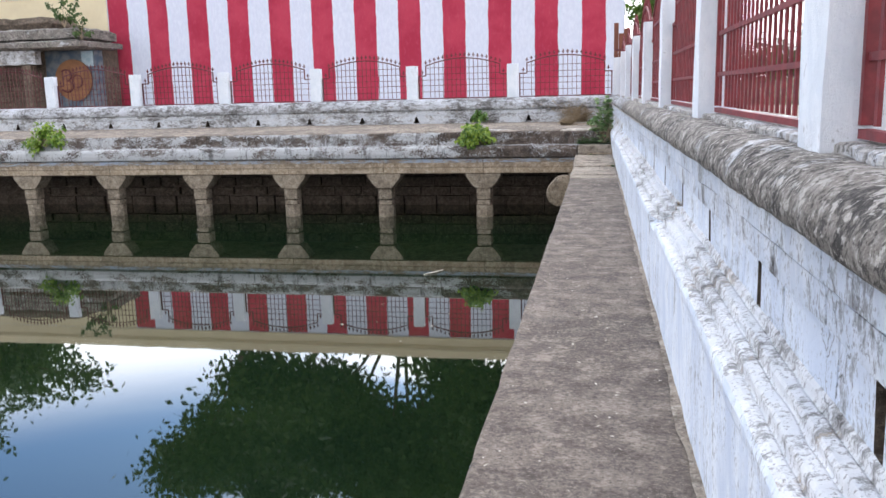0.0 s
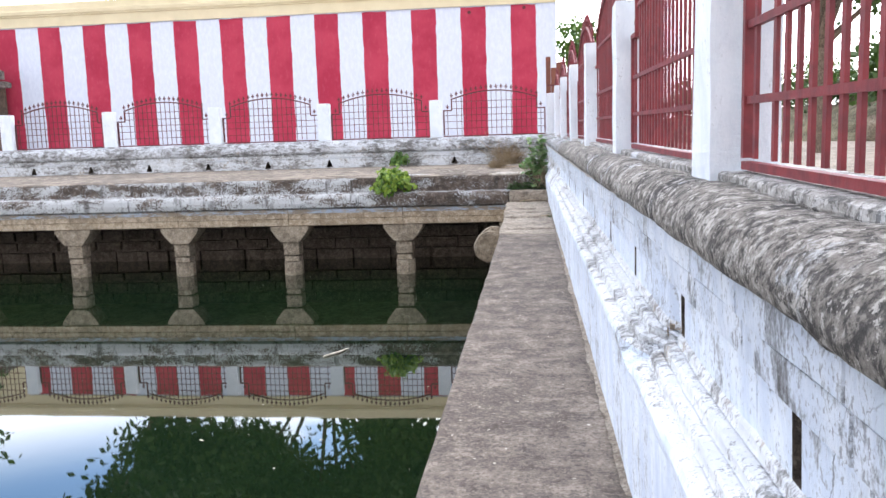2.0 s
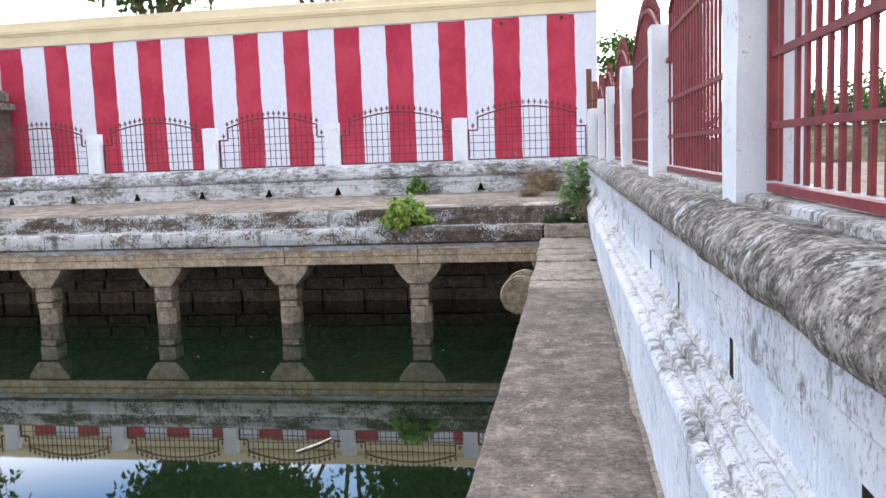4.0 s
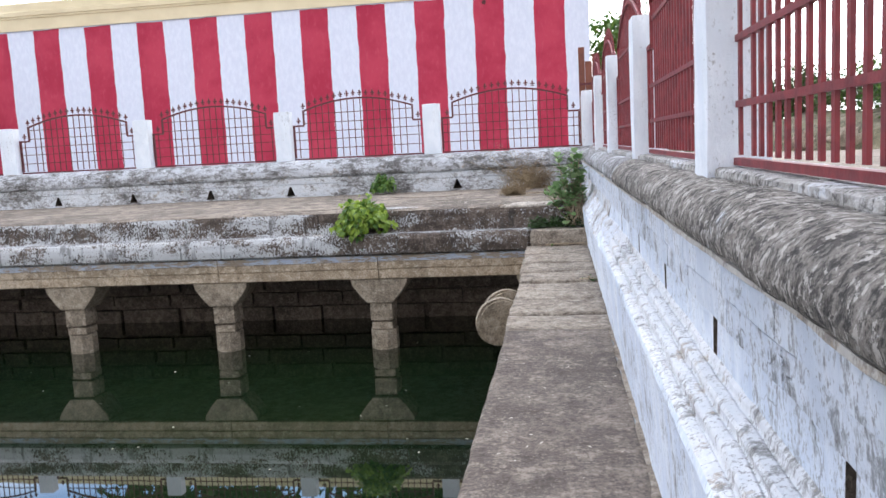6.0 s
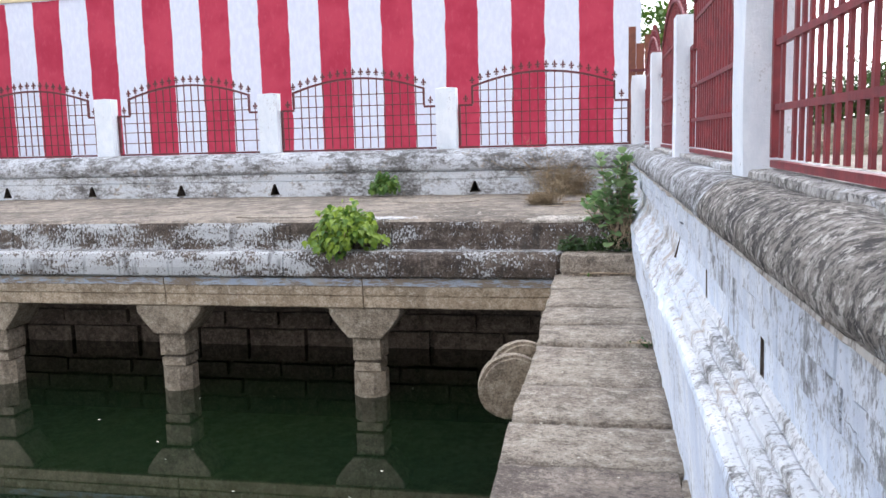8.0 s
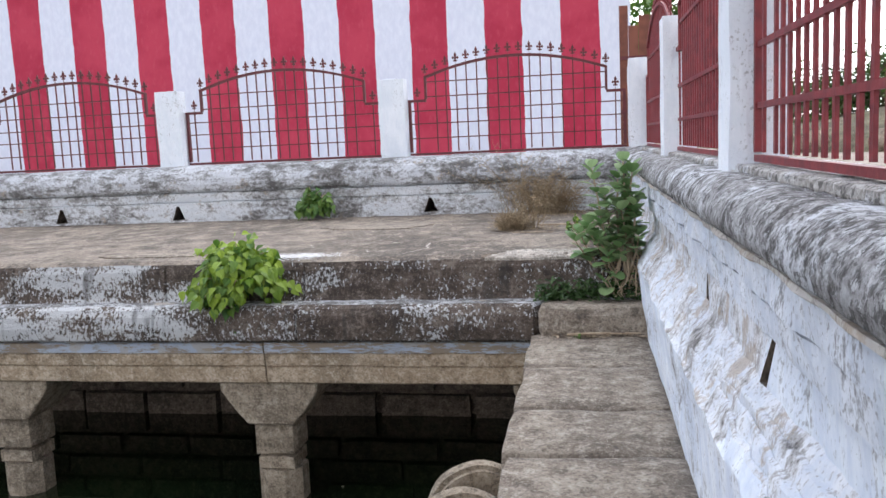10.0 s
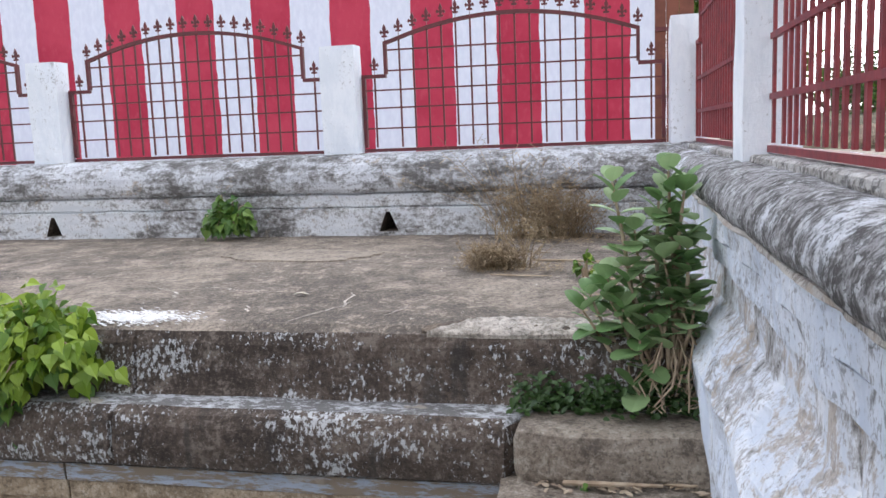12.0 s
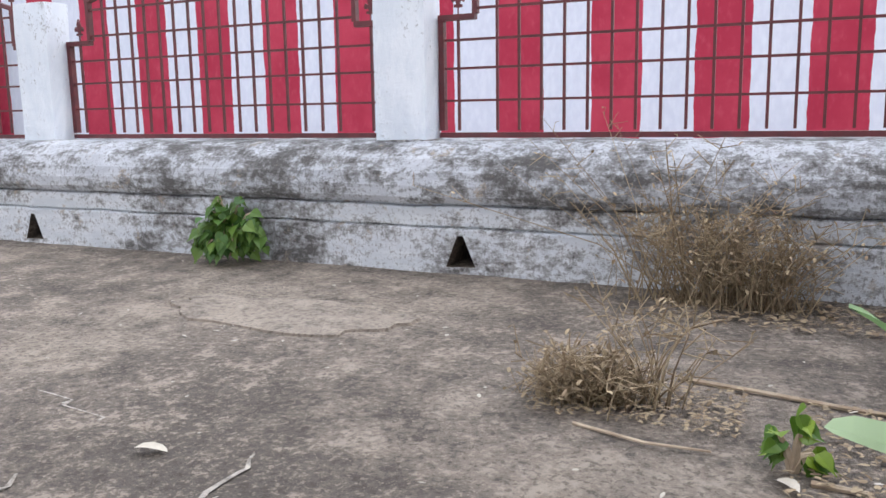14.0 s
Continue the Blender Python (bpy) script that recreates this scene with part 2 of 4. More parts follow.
def paint(name, a, b, rough=0.55, scale=14.0, bump=0.25):
    m = Mat(name, rough)
    return m.done(m.mix(m.step(m.noise(scale, 6), 0.35, 0.65), a, b), m.noise(60, 3), bump, 0.004)


def leafy(name, a, b, rough=0.5, through=0.25):
    m = Mat(name, rough)
    c = m.mix(m.island(), a, b)
    m.b.inputs["Subsurface Weight"].default_value = 0.0
    t = m.n.new("ShaderNodeBsdfTranslucent")
    mx = m.n.new("ShaderNodeMixShader")
    mx.inputs[0].default_value = through
    m.l.new(c, t.inputs["Color"])
    m.l.new(m.b.outputs[0], mx.inputs[1])
    m.l.new(t.outputs[0], mx.inputs[2])
    m.l.new(mx.outputs[0], m.n["Material Output"].inputs["Surface"])
    return m.done(c)


WASH = brushed_wash("wall_limewash", (0.76, 0.81, 0.88), (0.57, 0.64, 0.76), (0.27, 0.28, 0.30), 0.524, 0.66)
CRUMB = brushed_wash("crumbled_limewash", (0.74, 0.76, 0.80), (0.58, 0.63, 0.71), (0.28, 0.265, 0.255), 0.490, 0.54)
MOULD = brushed_wash("moulding_limewash", (0.76, 0.77, 0.79), (0.62, 0.64, 0.67), (0.21, 0.205, 0.20), 0.500, 0.58)
FILLET = brushed_wash("fillet_limewash", (0.71, 0.75, 0.82), (0.52, 0.58, 0.68), (0.20, 0.205, 0.22), 0.512, 0.66)
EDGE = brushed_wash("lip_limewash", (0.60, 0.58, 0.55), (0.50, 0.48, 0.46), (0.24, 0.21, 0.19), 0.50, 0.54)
WASH_GREY = brushed_wash("plinth_limewash", (0.70, 0.72, 0.75), (0.56, 0.59, 0.63), (0.22, 0.21, 0.205), 0.478, 0.575, (0.5, 0.5, 1.4))
COPING = lichen_cement("coping_lichen", (0.46, 0.43, 0.40), (0.235, 0.212, 0.188), (0.045, 0.041, 0.038), -0.002, 0.585)
SHELF = lichen_cement("shelf_lichen", (0.52, 0.51, 0.50), (0.36, 0.34, 0.32), (0.10, 0.095, 0.09), -0.03, 0.54)
ROLL = brushed_wash("roll_limewash", (0.62, 0.64, 0.68), (0.47, 0.49, 0.53), (0.17, 0.165, 0.16), 0.470, 0.59, (0.5, 0.5, 1.5))
BLUE_WASH = whitewash("faded_blue_wash_strip", 0.48, 0.50, white=(0.50, 0.57, 0.68), dark=(0.30, 0.23, 0.16), streak=(0.3, 1, 1.5), peel=0.16)
POST = brushed_wash("pillar_limewash", (0.83, 0.87, 0.93), (0.72, 0.775, 0.85), (0.30, 0.30, 0.31), 0.566, 0.70, crazed=0.0)
LEDGE = ground_stone("ledge_cement", (0.118, 0.092, 0.075), (0.178, 0.143, 0.117), (0.30, 0.252, 0.207))
SLAB = ground_stone("slab_stone", (0.235, 0.19, 0.15), (0.355, 0.30, 0.24), (0.49, 0.43, 0.36), 1.6, bump=0.9)
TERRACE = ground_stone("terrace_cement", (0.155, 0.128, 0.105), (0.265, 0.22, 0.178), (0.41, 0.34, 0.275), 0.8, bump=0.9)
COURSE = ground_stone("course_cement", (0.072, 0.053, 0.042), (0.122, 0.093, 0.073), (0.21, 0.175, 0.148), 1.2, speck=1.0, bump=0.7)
BEAM = ground_stone("beam_stone", (0.42, 0.32, 0.22), (0.56, 0.45, 0.33), (0.66, 0.58, 0.47), 1.4, bump=0.8)
PIER = ground_stone("pier_stone", (0.29, 0.235, 0.175), (0.42, 0.345, 0.26), (0.52, 0.45, 0.36), 2.0, bump=0.9)
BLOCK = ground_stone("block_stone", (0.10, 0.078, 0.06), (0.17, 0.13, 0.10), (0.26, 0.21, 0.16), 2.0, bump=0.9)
SOIL = ground_stone("sandy_soil", (0.25, 0.20, 0.155), (0.34, 0.28, 0.225), (0.42, 0.36, 0.30), 0.5)
SAND = ground_stone("sand_drift", (0.21, 0.175, 0.143), (0.285, 0.238, 0.193), (0.35, 0.295, 0.24))
CRUST = ground_stone("broken_cement", (0.36, 0.32, 0.27), (0.56, 0.50, 0.44), (0.72, 0.66, 0.59), 2.4, bump=1.0)
IRON_RED = paint("red_oxide_paint", (0.125, 0.011, 0.017), (0.205, 0.021, 0.027), 0.5)
IRON_DARK = paint("dark_maroon_paint", (0.075, 0.012, 0.016), (0.12, 0.017, 0.022), 0.5)
RUST = paint("rusted_sheet", (0.13, 0.045, 0.03), (0.20, 0.07, 0.045), 0.8, 5.0)
CREAM = paint("cream_paint", (0.72, 0.62, 0.42), (0.78, 0.68, 0.47), 0.8, 1.2)
GREEN_HEART = leafy("heart_leaf", (0.055, 0.14, 0.012), (0.26, 0.37, 0.03))
GREEN_DEEP = leafy("young_leaf", (0.04, 0.12, 0.02), (0.13, 0.22, 0.03))
GREEN_MILK = leafy("milkweed_leaf", (0.14, 0.26, 0.09), (0.36, 0.48, 0.25), 0.55, 0.3)
GREEN_TREE = leafy("tree_leaf", (0.035, 0.075, 0.014), (0.08, 0.14, 0.03))
GREEN_CREEP = leafy("creeper_leaf", (0.025, 0.06, 0.015), (0.06, 0.12, 0.03))
STRAW = leafy("dry_stalk", (0.20, 0.14, 0.085), (0.42, 0.33, 0.21), 0.9, 0.1)
BARK = ground_stone("bark", (0.12, 0.085, 0.06), (0.20, 0.15, 0.11), (0.26, 0.21, 0.17), 4.0)
TWIG = paint("dry_twig", (0.30, 0.22, 0.15), (0.46, 0.37, 0.27), 0.9)
PALE = paint("pale_debris", (0.42, 0.38, 0.31), (0.60, 0.55, 0.47), 0.9)
LIME = paint("lime_spill", (0.62, 0.61, 0.60), (0.78, 0.77, 0.76), 0.95, 20.0, 0.6)


def striped_paint():
    """White wall with upright red bands 0.88 m wide, hand-painted edges, faded patches."""
    m = Mat("striped_limewash", 0.85)
    wob = m.math("MULTIPLY", m.math("SUBTRACT", m.noise(1.7, 4), 0.5), 0.10)
    x = m.math("ADD", m.axis(0), wob)
    ph = m.math("FRACT", m.math("DIVIDE", m.math("ADD", x, 0.035 * -1 + 1752.0 * 0.876 + 0.876), 1.752))
    red = m.math("LESS_THAN", ph, 0.5)
    red = m.math("MULTIPLY", red, m.math("LESS_THAN", m.axis(0), 0.06))
    red = m.math("MULTIPLY", red, m.math("LESS_THAN", m.math("ADD", m.axis(2), wob), 5.63))
    big, fine = m.noise(0.9, 6, (1, 1, 1), 0.6, 5.0), m.noise(9, 6, (1, 1, 0.5), 0.6, 2.0)
    r = m.mix(m.step(big, 0.35, 0.68), (0.40, 0.022, 0.062), (0.50, 0.045, 0.092))
    r = m.mix(m.math("MULTIPLY", m.step(fine, 0.5, 0.75), 0.4), r, (0.56, 0.09, 0.14))
    w = m.mix(m.step(fine, 0.35, 0.7), (0.66, 0.71, 0.85), (0.73, 0.78, 0.91))
    return m.done(m.mix(red, w, r), fine, 0.2, 0.01)


STRIPED = striped_paint()


def water_mat():
    m = Mat("pond_water", 0.02)
    m.b.inputs["IOR"].default_value = 1.48
    m.b.inputs["Coat Weight"].default_value = 0.35
    m.b.inputs["Coat IOR"].default_value = 1.33
    m.b.inputs["Coat Roughness"].default_value = 0.0
    c = m.mix(m.step(m.noise(0.35, 3), 0.3, 0.7), (0.0045, 0.0105, 0.005), (0.0075, 0.0150, 0.0058))
    return m.done(c, m.noise(1.1, 2, (1, 1, 1)), 0.035, 0.02)


WATER = water_mat()


# ---- mesh helpers ----
def link(name, bm, material, parent=None, label="", smooth=False):
    me = bpy.data.meshes.new(name)
    bm.normal_update()
    bm.to_mesh(me)
    bm.free()
    me.materials.append(material)
    if smooth:
        for p in me.polygons:
            p.use_smooth = True
    ob = new(name, me)
    if parent is not None:
        ob.parent = parent
    if label:
        ob["label"] = label
    return ob


def part(name, bm, material, parent, label="", smooth=False):
    return link(name, bm, material, parent, label, smooth)


def empty(name, m):
    ob = new(name)
    ob.matrix_world = m
    return ob


def box(bm, x0, x1, y0, y1, z0, z1, bevel=0.0, wear=0.0):
    r = bmesh.ops.create_cube(bm, size=1.0)
    vs = r["verts"]
    for v in vs:
        v.co = Vector((x0 + (v.co.x + 0.5) * (x1 - x0), y0 + (v.co.y + 0.5) * (y1 - y0), z0 + (v.co.z + 0.5) * (z1 - z0)))
    if bevel:
        es = list({e for v in vs for e in v.link_edges})
        bmesh.ops.bevel(bm, geom=es, offset=bevel, segments=2, affect="EDGES", clamp_overlap=True)
    return bm


def rough_box(x0, x1, y0, y1, z0, z1, cell=0.12, amp=0.012, seed=0.0, bevel=0.02):
    """A worn masonry block: subdivided box with blunt, uneven edges."""
    bm = bmesh.new()
    n = [max(1, round((b - a) / cell)) for a, b in ((x0, x1), (y0, y1), (z0, z1))]
    lo, hi = (x0, y0, z0), (x1, y1, z1)
    seen = {}

    def vert(i, j, k):
        key = (i, j, k)
        if key not in seen:
            f = [i / n[0], j / n[1], k / n[2]]
            p = Vector([lo[a] + f[a] * (hi[a] - lo[a]) for a in range(3)])
            on = [0 if 0 < f[a] < 1 else (1 if f[a] == 1 else -1) for a in range(3)]
            if sum(abs(o) for o in on) > 1:
                for a in range(3):
                    p[a] -= on[a] * bevel
            q = noise.noise_vector(p * 4.0 + Vector((seed, seed, seed))) * amp
            seen[key] = bm.verts.new(p + q)
        return seen[key]

    for a in range(3):
        u, w = (a + 1) % 3, (a + 2) % 3
        for side in (0, n[a]):
            for i in range(n[u]):
                for j in range(n[w]):
                    ids = []
                    for du, dw in ((0, 0), (1, 0), (1, 1), (0, 1)):
                        q = [0, 0, 0]
                        q[a], q[u], q[w] = side, i + du, j + dw
                        ids.append(vert(*q))
                    if side == 0:
                        ids.reverse()
                    bm.faces.new(ids)
    return bm


def sweep(profile, stops, place, amp=0.008, freq=3.0, skip=None, seed=0.0):
    """Extrude a profile of (across, up) along stops; place(across, along, up) gives the point. skip(i, j): leave that face out."""
    bm = bmesh.new()
    rows = []
    for s in stops:
        row = []
        for a, u in profile:
            p = Vector(place(a, s, u))
            row.append(bm.verts.new(p + noise.noise_vector(p * freq + Vector((seed, 0, seed))) * amp + noise.noise_vector(p * 11 + Vector((0, seed, 0))) * amp * 0.5))
        rows.append(row)
    for i in range(len(stops) - 1):
        for j in range(len(profile) - 1):
            if skip is None or not skip(i, j):
                bm.faces.new((rows[i][j], rows[i + 1][j], rows[i + 1][j + 1], rows[i][j + 1]))
    return bm, rows


def stops_between(a, b, step, extra=()):
    n = max(1, round((b - a) / step))
    base = [a + (b - a) * i / n for i in range(n + 1)]
    keep = [s for s in base if all(abs(s - e) > step * 0.35 for e in extra)]
    return sorted(keep + [e for e in extra if a < e < b])


def tube(bm, pts, radii, sides=6):
    rings = []
    for i, p in enumerate(pts):
        p = Vector(p)
        d = (Vector(pts[min(i + 1, len(pts) - 1)]) - Vector(pts[max(i - 1, 0)])).normalized()
        a = d.orthogonal().normalized()
        b = d.cross(a)
        rings.append([bm.verts.new(p + (a * math.cos(2 * math.pi * k / sides) + b * math.sin(2 * math.pi * k / sides)) * radii[i]) for k in range(sides)])
    for r, q in zip(rings, rings[1:]):
        for k in range(sides):
            bm.faces.new((r[k], r[(k + 1) % sides], q[(k + 1) % sides], q[k]))
    for ring in (rings[0][::-1], rings[-1]):
        if sides > 2:
            bm.faces.new(ring)


def leaf(bm, base, way, up, length, width, tip=0.0, fold=0.15):
    """One leaf, six faces, folded along its midrib. tip > 0 draws out a pointed tip."""
    way, up = way.normalized(), up.normalized()
    side = way.cross(up).normalized()
    up = side.cross(way)
    mid, left, right = [], [], []
    outline = ((0.0, 0.0), (0.10, 0.80), (0.32, 1.0), (0.66, 0.62), (0.90, 0.16), (1.0, 0.0)) if tip else ((0.0, 0.0), (0.22, 0.72), (0.52, 1.0), (0.80, 0.82), (0.95, 0.45), (1.0, 0.0))
    for f, w in outline:
        c = base + way * length * (f * (1 + tip) if f == 1.0 else f) - up * length * 0.22 * f * f
        mid.append(bm.verts.new(c))
        if 0 < f < 1:
            left.append(bm.verts.new(c + side * width * 0.5 * w + up * width * fold * w))
            right.append(bm.verts.new(c - side * width * 0.5 * w + up * width * fold * w))
    bm.faces.new((mid[0], mid[1], left[0]))
    bm.faces.new((mid[0], right[0], mid[1]))
    for k in range(3):
        bm.faces.new((mid[k + 1], mid[k + 2], left[k + 1], left[k]))
        bm.faces.new((mid[k + 1], right[k], right[k + 1], mid[k + 2]))
    bm.faces.new((mid[4], mid[5], left[3]))
    bm.faces.new((mid[4], right[3], mid[5]))


def rnd_dir(rng, zmin=-0.3):
    while True:
        v = Vector((rng.uniform(-1, 1), rng.uniform(-1, 1), rng.uniform(zmin, 1)))
        if 0.1 < v.length < 1:
            return v.normalized()


# ---- plan ----
POOL_Z, GROUND_Z = -1.41, 0.45
SLOPE = -0.0145


def east(a, s, u):
    """From the east wall's own frame (across, along, up) to the place."""
    return (0.615 + SLOPE * s + a, s, u)


# ---- setting ----
def grid(bm, x0, x1, y0, y1, z, nx=1, ny=1, wave=0.0):
    vs = [[bm.verts.new((x0 + (x1 - x0) * i / nx, y0 + (y1 - y0) * j / ny, z + wave * noise.noise(Vector((i * 3.1, j * 2.7, 0))))) for j in range(ny + 1)] for i in range(nx + 1)]
    for i in range(nx):
        for j in range(ny):
            bm.faces.new((vs[i][j], vs[i + 1][j], vs[i + 1][j + 1], vs[i][j + 1]))


bm = bmesh.new()
for r in ((-1500, -34, -1500, 1500), (0.93, 1500, -1500, 1500), (-34, 0.93, 21.95, 1500), (-34, 0.93, -1500, -10)):
    grid(bm, *r, GROUND_Z)
tagged(link("ground", bm, SOIL), "pale sandy bare ground round the temple pond", "ground", kind="structure")

bm = bmesh.new()
grid(bm, -33.9, -0.3, -9.9, 21.0, POOL_Z)
tagged(link("water", bm, WATER), "still dark green pond water mirroring wall, trees and sky", "water", kind="structure")

# far pond sides that close the place
tagged(link("wall_west", rough_box(-34.6, -34.0, -10.6, 22.0, -2.0, 1.0, 1.0), WASH_GREY), "weathered limewashed pond wall", "wall", kind="structure")
tagged(link("wall_south", rough_box(-34.0, 1.2, -10.6, -10.0, -2.0, 1.0, 1.0), WASH_GREY), "weathered limewashed pond wall", "wall", kind="structure")

# east wall: leaning base, stepped moulding, recess with slots, two fillets
SLOTS = [4.11 + 1.222 * k for k in range(-9, 11)]
EAST = [(-0.26, -2.0), (-0.235, -0.05), (-0.23, 0.0), (-0.226, 0.12), (-0.222, 0.25), (-0.217, 0.38), (-0.213, 0.47), (-0.219, 0.49), (-0.22, 0.52), (-0.212, 0.542), (-0.19, 0.552), (-0.172, 0.553),
        (-0.165, 0.549), (-0.162, 0.556), (-0.162, 0.584), (-0.156, 0.594), (-0.126, 0.600), (-0.118, 0.596), (-0.115, 0.602), (-0.115, 0.624), (-0.108, 0.634), (-0.080, 0.639), (-0.072, 0.635), (-0.068, 0.642), (-0.066, 0.660), (-0.055, 0.67),
        (-0.055, 0.805), (-0.060, 0.822), (-0.088, 0.826), (-0.090, 0.87), (-0.090, 0.918), (-0.062, 0.921), (-0.062, 0.929), (-0.104, 0.932), (-0.105, 0.98), (-0.104, 1.022), (-0.118, 1.026), (-0.128, 1.034), (-0.126, 1.048), (-0.08, 1.05)]
SLOT_J = 25
SEAMS = [s + d for s in SLOTS for d in (0.30, 0.86)]
edges = [e for s in SLOTS for e in (s - 0.03, s + 0.03)] + [5.44, 5.50, 5.60, 5.70] + [e for s in SEAMS for e in (s - 0.009, s, s + 0.009)]
st = stops_between(-8.0, 21.7, 0.075, edges)


def in_slot(i, j):
    mid = (st[i] + st[i + 1]) / 2
    return j == SLOT_J and any(abs(mid - s) < 0.03 for s in SLOTS)


def east_place(a, s, u):
    # a ragged break runs down from the slot through the mouldings
    run = 5.36 + 1.0 * max(0.0, 0.80 - u) + 0.03 * noise.noise(Vector((u * 30, 1.0, 0.0)))
    hurt = max(0.0, 1 - abs(s - run) / (0.05 + 0.10 * max(0.0, min(1.0, (0.70 - u) / 0.12)))) if 0.50 < u < 0.80 else 0.0
    if 0.79 < u < 1.05:
        u += 0.030 * max(0.0, min(1.0, (10.0 - s) / 6.0))
    worn = max(0.0, min(1.0, (s - 13.2) / 2.2))
    if 0.47 < u < 0.70:
        line = -0.215 + 0.15 * (u - 0.47) / 0.20
        a += worn * 0.85 * (line - a) + worn * (0.035 * noise.noise(Vector((7.0, s * 4, u * 7))) + 0.022 * noise.noise(Vector((2.0, s * 13, u * 15))))
    elif 0.1 < u < 1.04:
        a += worn * (0.022 * noise.noise(Vector((0.0, s * 4, u * 6))) + 0.012 * noise.noise(Vector((4.0, s * 15, u * 17))))
    if 0.53 < u < 0.66:
        a += 0.005 * noise.noise(Vector((s * 5, u * 25, 3.0))) + 0.004 * noise.noise(Vector((s * 23, u * 60, 8.0)))
    if u > 0.82 and s < 14 and any(abs(s - q) < 0.001 for q in SEAMS):
        a += 0.018
    if u < 0.6:
        a += 0.0042 * s * (1 - max(u, 0) / 0.6)
    return east(a + hurt * 0.12, s, u - hurt * 0.03)


bm, rows = sweep(EAST, st, east_place, 0.006, 2.6, in_slot)
for i in range(len(st) - 1):
    mid = (st[i] + st[i + 1]) / 2
    for j in range(len(EAST) - 1):
        f = next((q for q in rows[i][j].link_faces if rows[i + 1][j + 1] in q.verts), None)
        if f is not None:
            k = 0
            if 9 <= j < 25:
                k = 1 if mid < 14.0 else 3
            elif 28 <= j <= 35:
                k = 4
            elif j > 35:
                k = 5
            elif mid > 15.2 and 5 < j:
                k = 3
            f.material_index = k
i = 0
while i < len(st) - 1:
    if in_slot(i, SLOT_J):
        k = i
        while k < len(st) - 1 and in_slot(k, SLOT_J):
            k += 1
        a, b, c, d = rows[i][SLOT_J], rows[k][SLOT_J], rows[k][SLOT_J + 1], rows[i][SLOT_J + 1]
        # slot insides take the dark stone colour in place of deep shade
        deep = [bm.verts.new(v.co + Vector((0.12, 0, 0))) for v in (a, b, c, d)]
        front = (a, b, c, d)
        for q in range(4):
            bm.faces.new((front[q], front[(q + 1) % 4], deep[(q + 1) % 4], deep[q])).material_index = 2
        bm.faces.new(deep).material_index = 2
        i = k
    i += 1
wall_e = tagged(link("wall_east", bm, WASH), "whitewashed masonry parapet with mouldings and drain slots", "wall", kind="structure")
wall_e.data.materials.append(MOULD)
wall_e.data.materials.append(BLOCK)
wall_e.data.materials.append(CRUMB)
wall_e.data.materials.append(FILLET)
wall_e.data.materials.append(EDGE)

roll = [(-0.09, 1.046), (-0.128, 1.052), (-0.152, 1.072), (-0.160, 1.10), (-0.153, 1.135), (-0.135, 1.165), (-0.105, 1.19), (-0.068, 1.206), (-0.03, 1.212), (0.02, 1.212), (0.06, 1.21), (0.10, 1.20)]
WORN = lichen_cement("coping_limed", (0.46, 0.47, 0.49), (0.30, 0.295, 0.30), (0.08, 0.076, 0.074), 0.005, 0.555)
for y0, y1, mat, words in ((-8.0, 13.42, COPING, "half-round coping black with lichen"), (13.42, 22.0, WORN, "half-round coping with grey limewash remnants")):
    bm, _ = sweep(roll, stops_between(y0, y1, 0.04), lambda a, s, u: east(a, s, u + 0.014 * noise.noise(Vector((a * 5, s * 2.1, 3.0)))), 0.007, 9.0, seed=5.0)
    part("coping", bm, mat, wall_e, words, True)
shelf = [(0.045, 1.19), (0.035, 1.215), (0.037, 1.236), (0.05, 1.243), (0.14, 1.243), (0.25, 1.243), (0.38, 1.243), (0.40, 1.22), (0.40, 0.0)]


def shelf_place(a, s, u):
    if a < 0.06:
        a += 0.016 * noise.noise(Vector((s * 3.1, 0.0, 1.0))) + 0.012 * noise.noise(Vector((s * 14, u * 8, 1.0)))
    return east(a, s, u)


bm, _ = sweep(shelf, stops_between(-8.0, 22.0, 0.05), shelf_place, 0.004, 8.0, seed=8.0)
part("shelf", bm, SHELF, wall_e, "thin cracked cement bed under the fence")

# ledge along the pond: cement, then rough slabs
bm, _ = sweep([(-0.94, -2.2), (-0.95, -0.25), (-0.945, -0.06), (-0.94, -0.012), (-0.925, 0.0), (-0.75, 0.0), (-0.6, 0.0), (-0.45, 0.0), (-0.3, 0.0), (-0.2, 0.0)],
              stops_between(-8.0, 13.56, 0.12), lambda a, s, u: east(a - (0.0117 * (13.5 - s) if a < -0.7 else 0), s, u), 0.008, 3.0)
ledge = tagged(link("pavement", bm, LEDGE), "worn brown cement ledge beside the pond", "ledge", kind="structure")
JOINTS = [13.56, 14.12, 14.75, 15.66, 16.25, 16.9, 17.7, 18.62]
rng = random.Random(4)
for k, (a, b) in enumerate(zip(JOINTS, JOINTS[1:])):
    x = 0.615 + SLOPE * (a + b) / 2
    top = 0.012 + rng.uniform(-0.012, 0.012)
    part("slab", rough_box(x - 0.945 + rng.uniform(-0.02, 0.02), x - 0.12, a + 0.006, b - 0.006, -0.30, top, 0.10, 0.016, k * 7.0, 0.012), SLAB, ledge, "rough dressed stone slab" if k == 0 else "", True)
part("footing", rough_box(-0.555, 0.25, 13.5, 18.65, -2.2, -0.28, 0.4, 0.02), PIER, ledge)

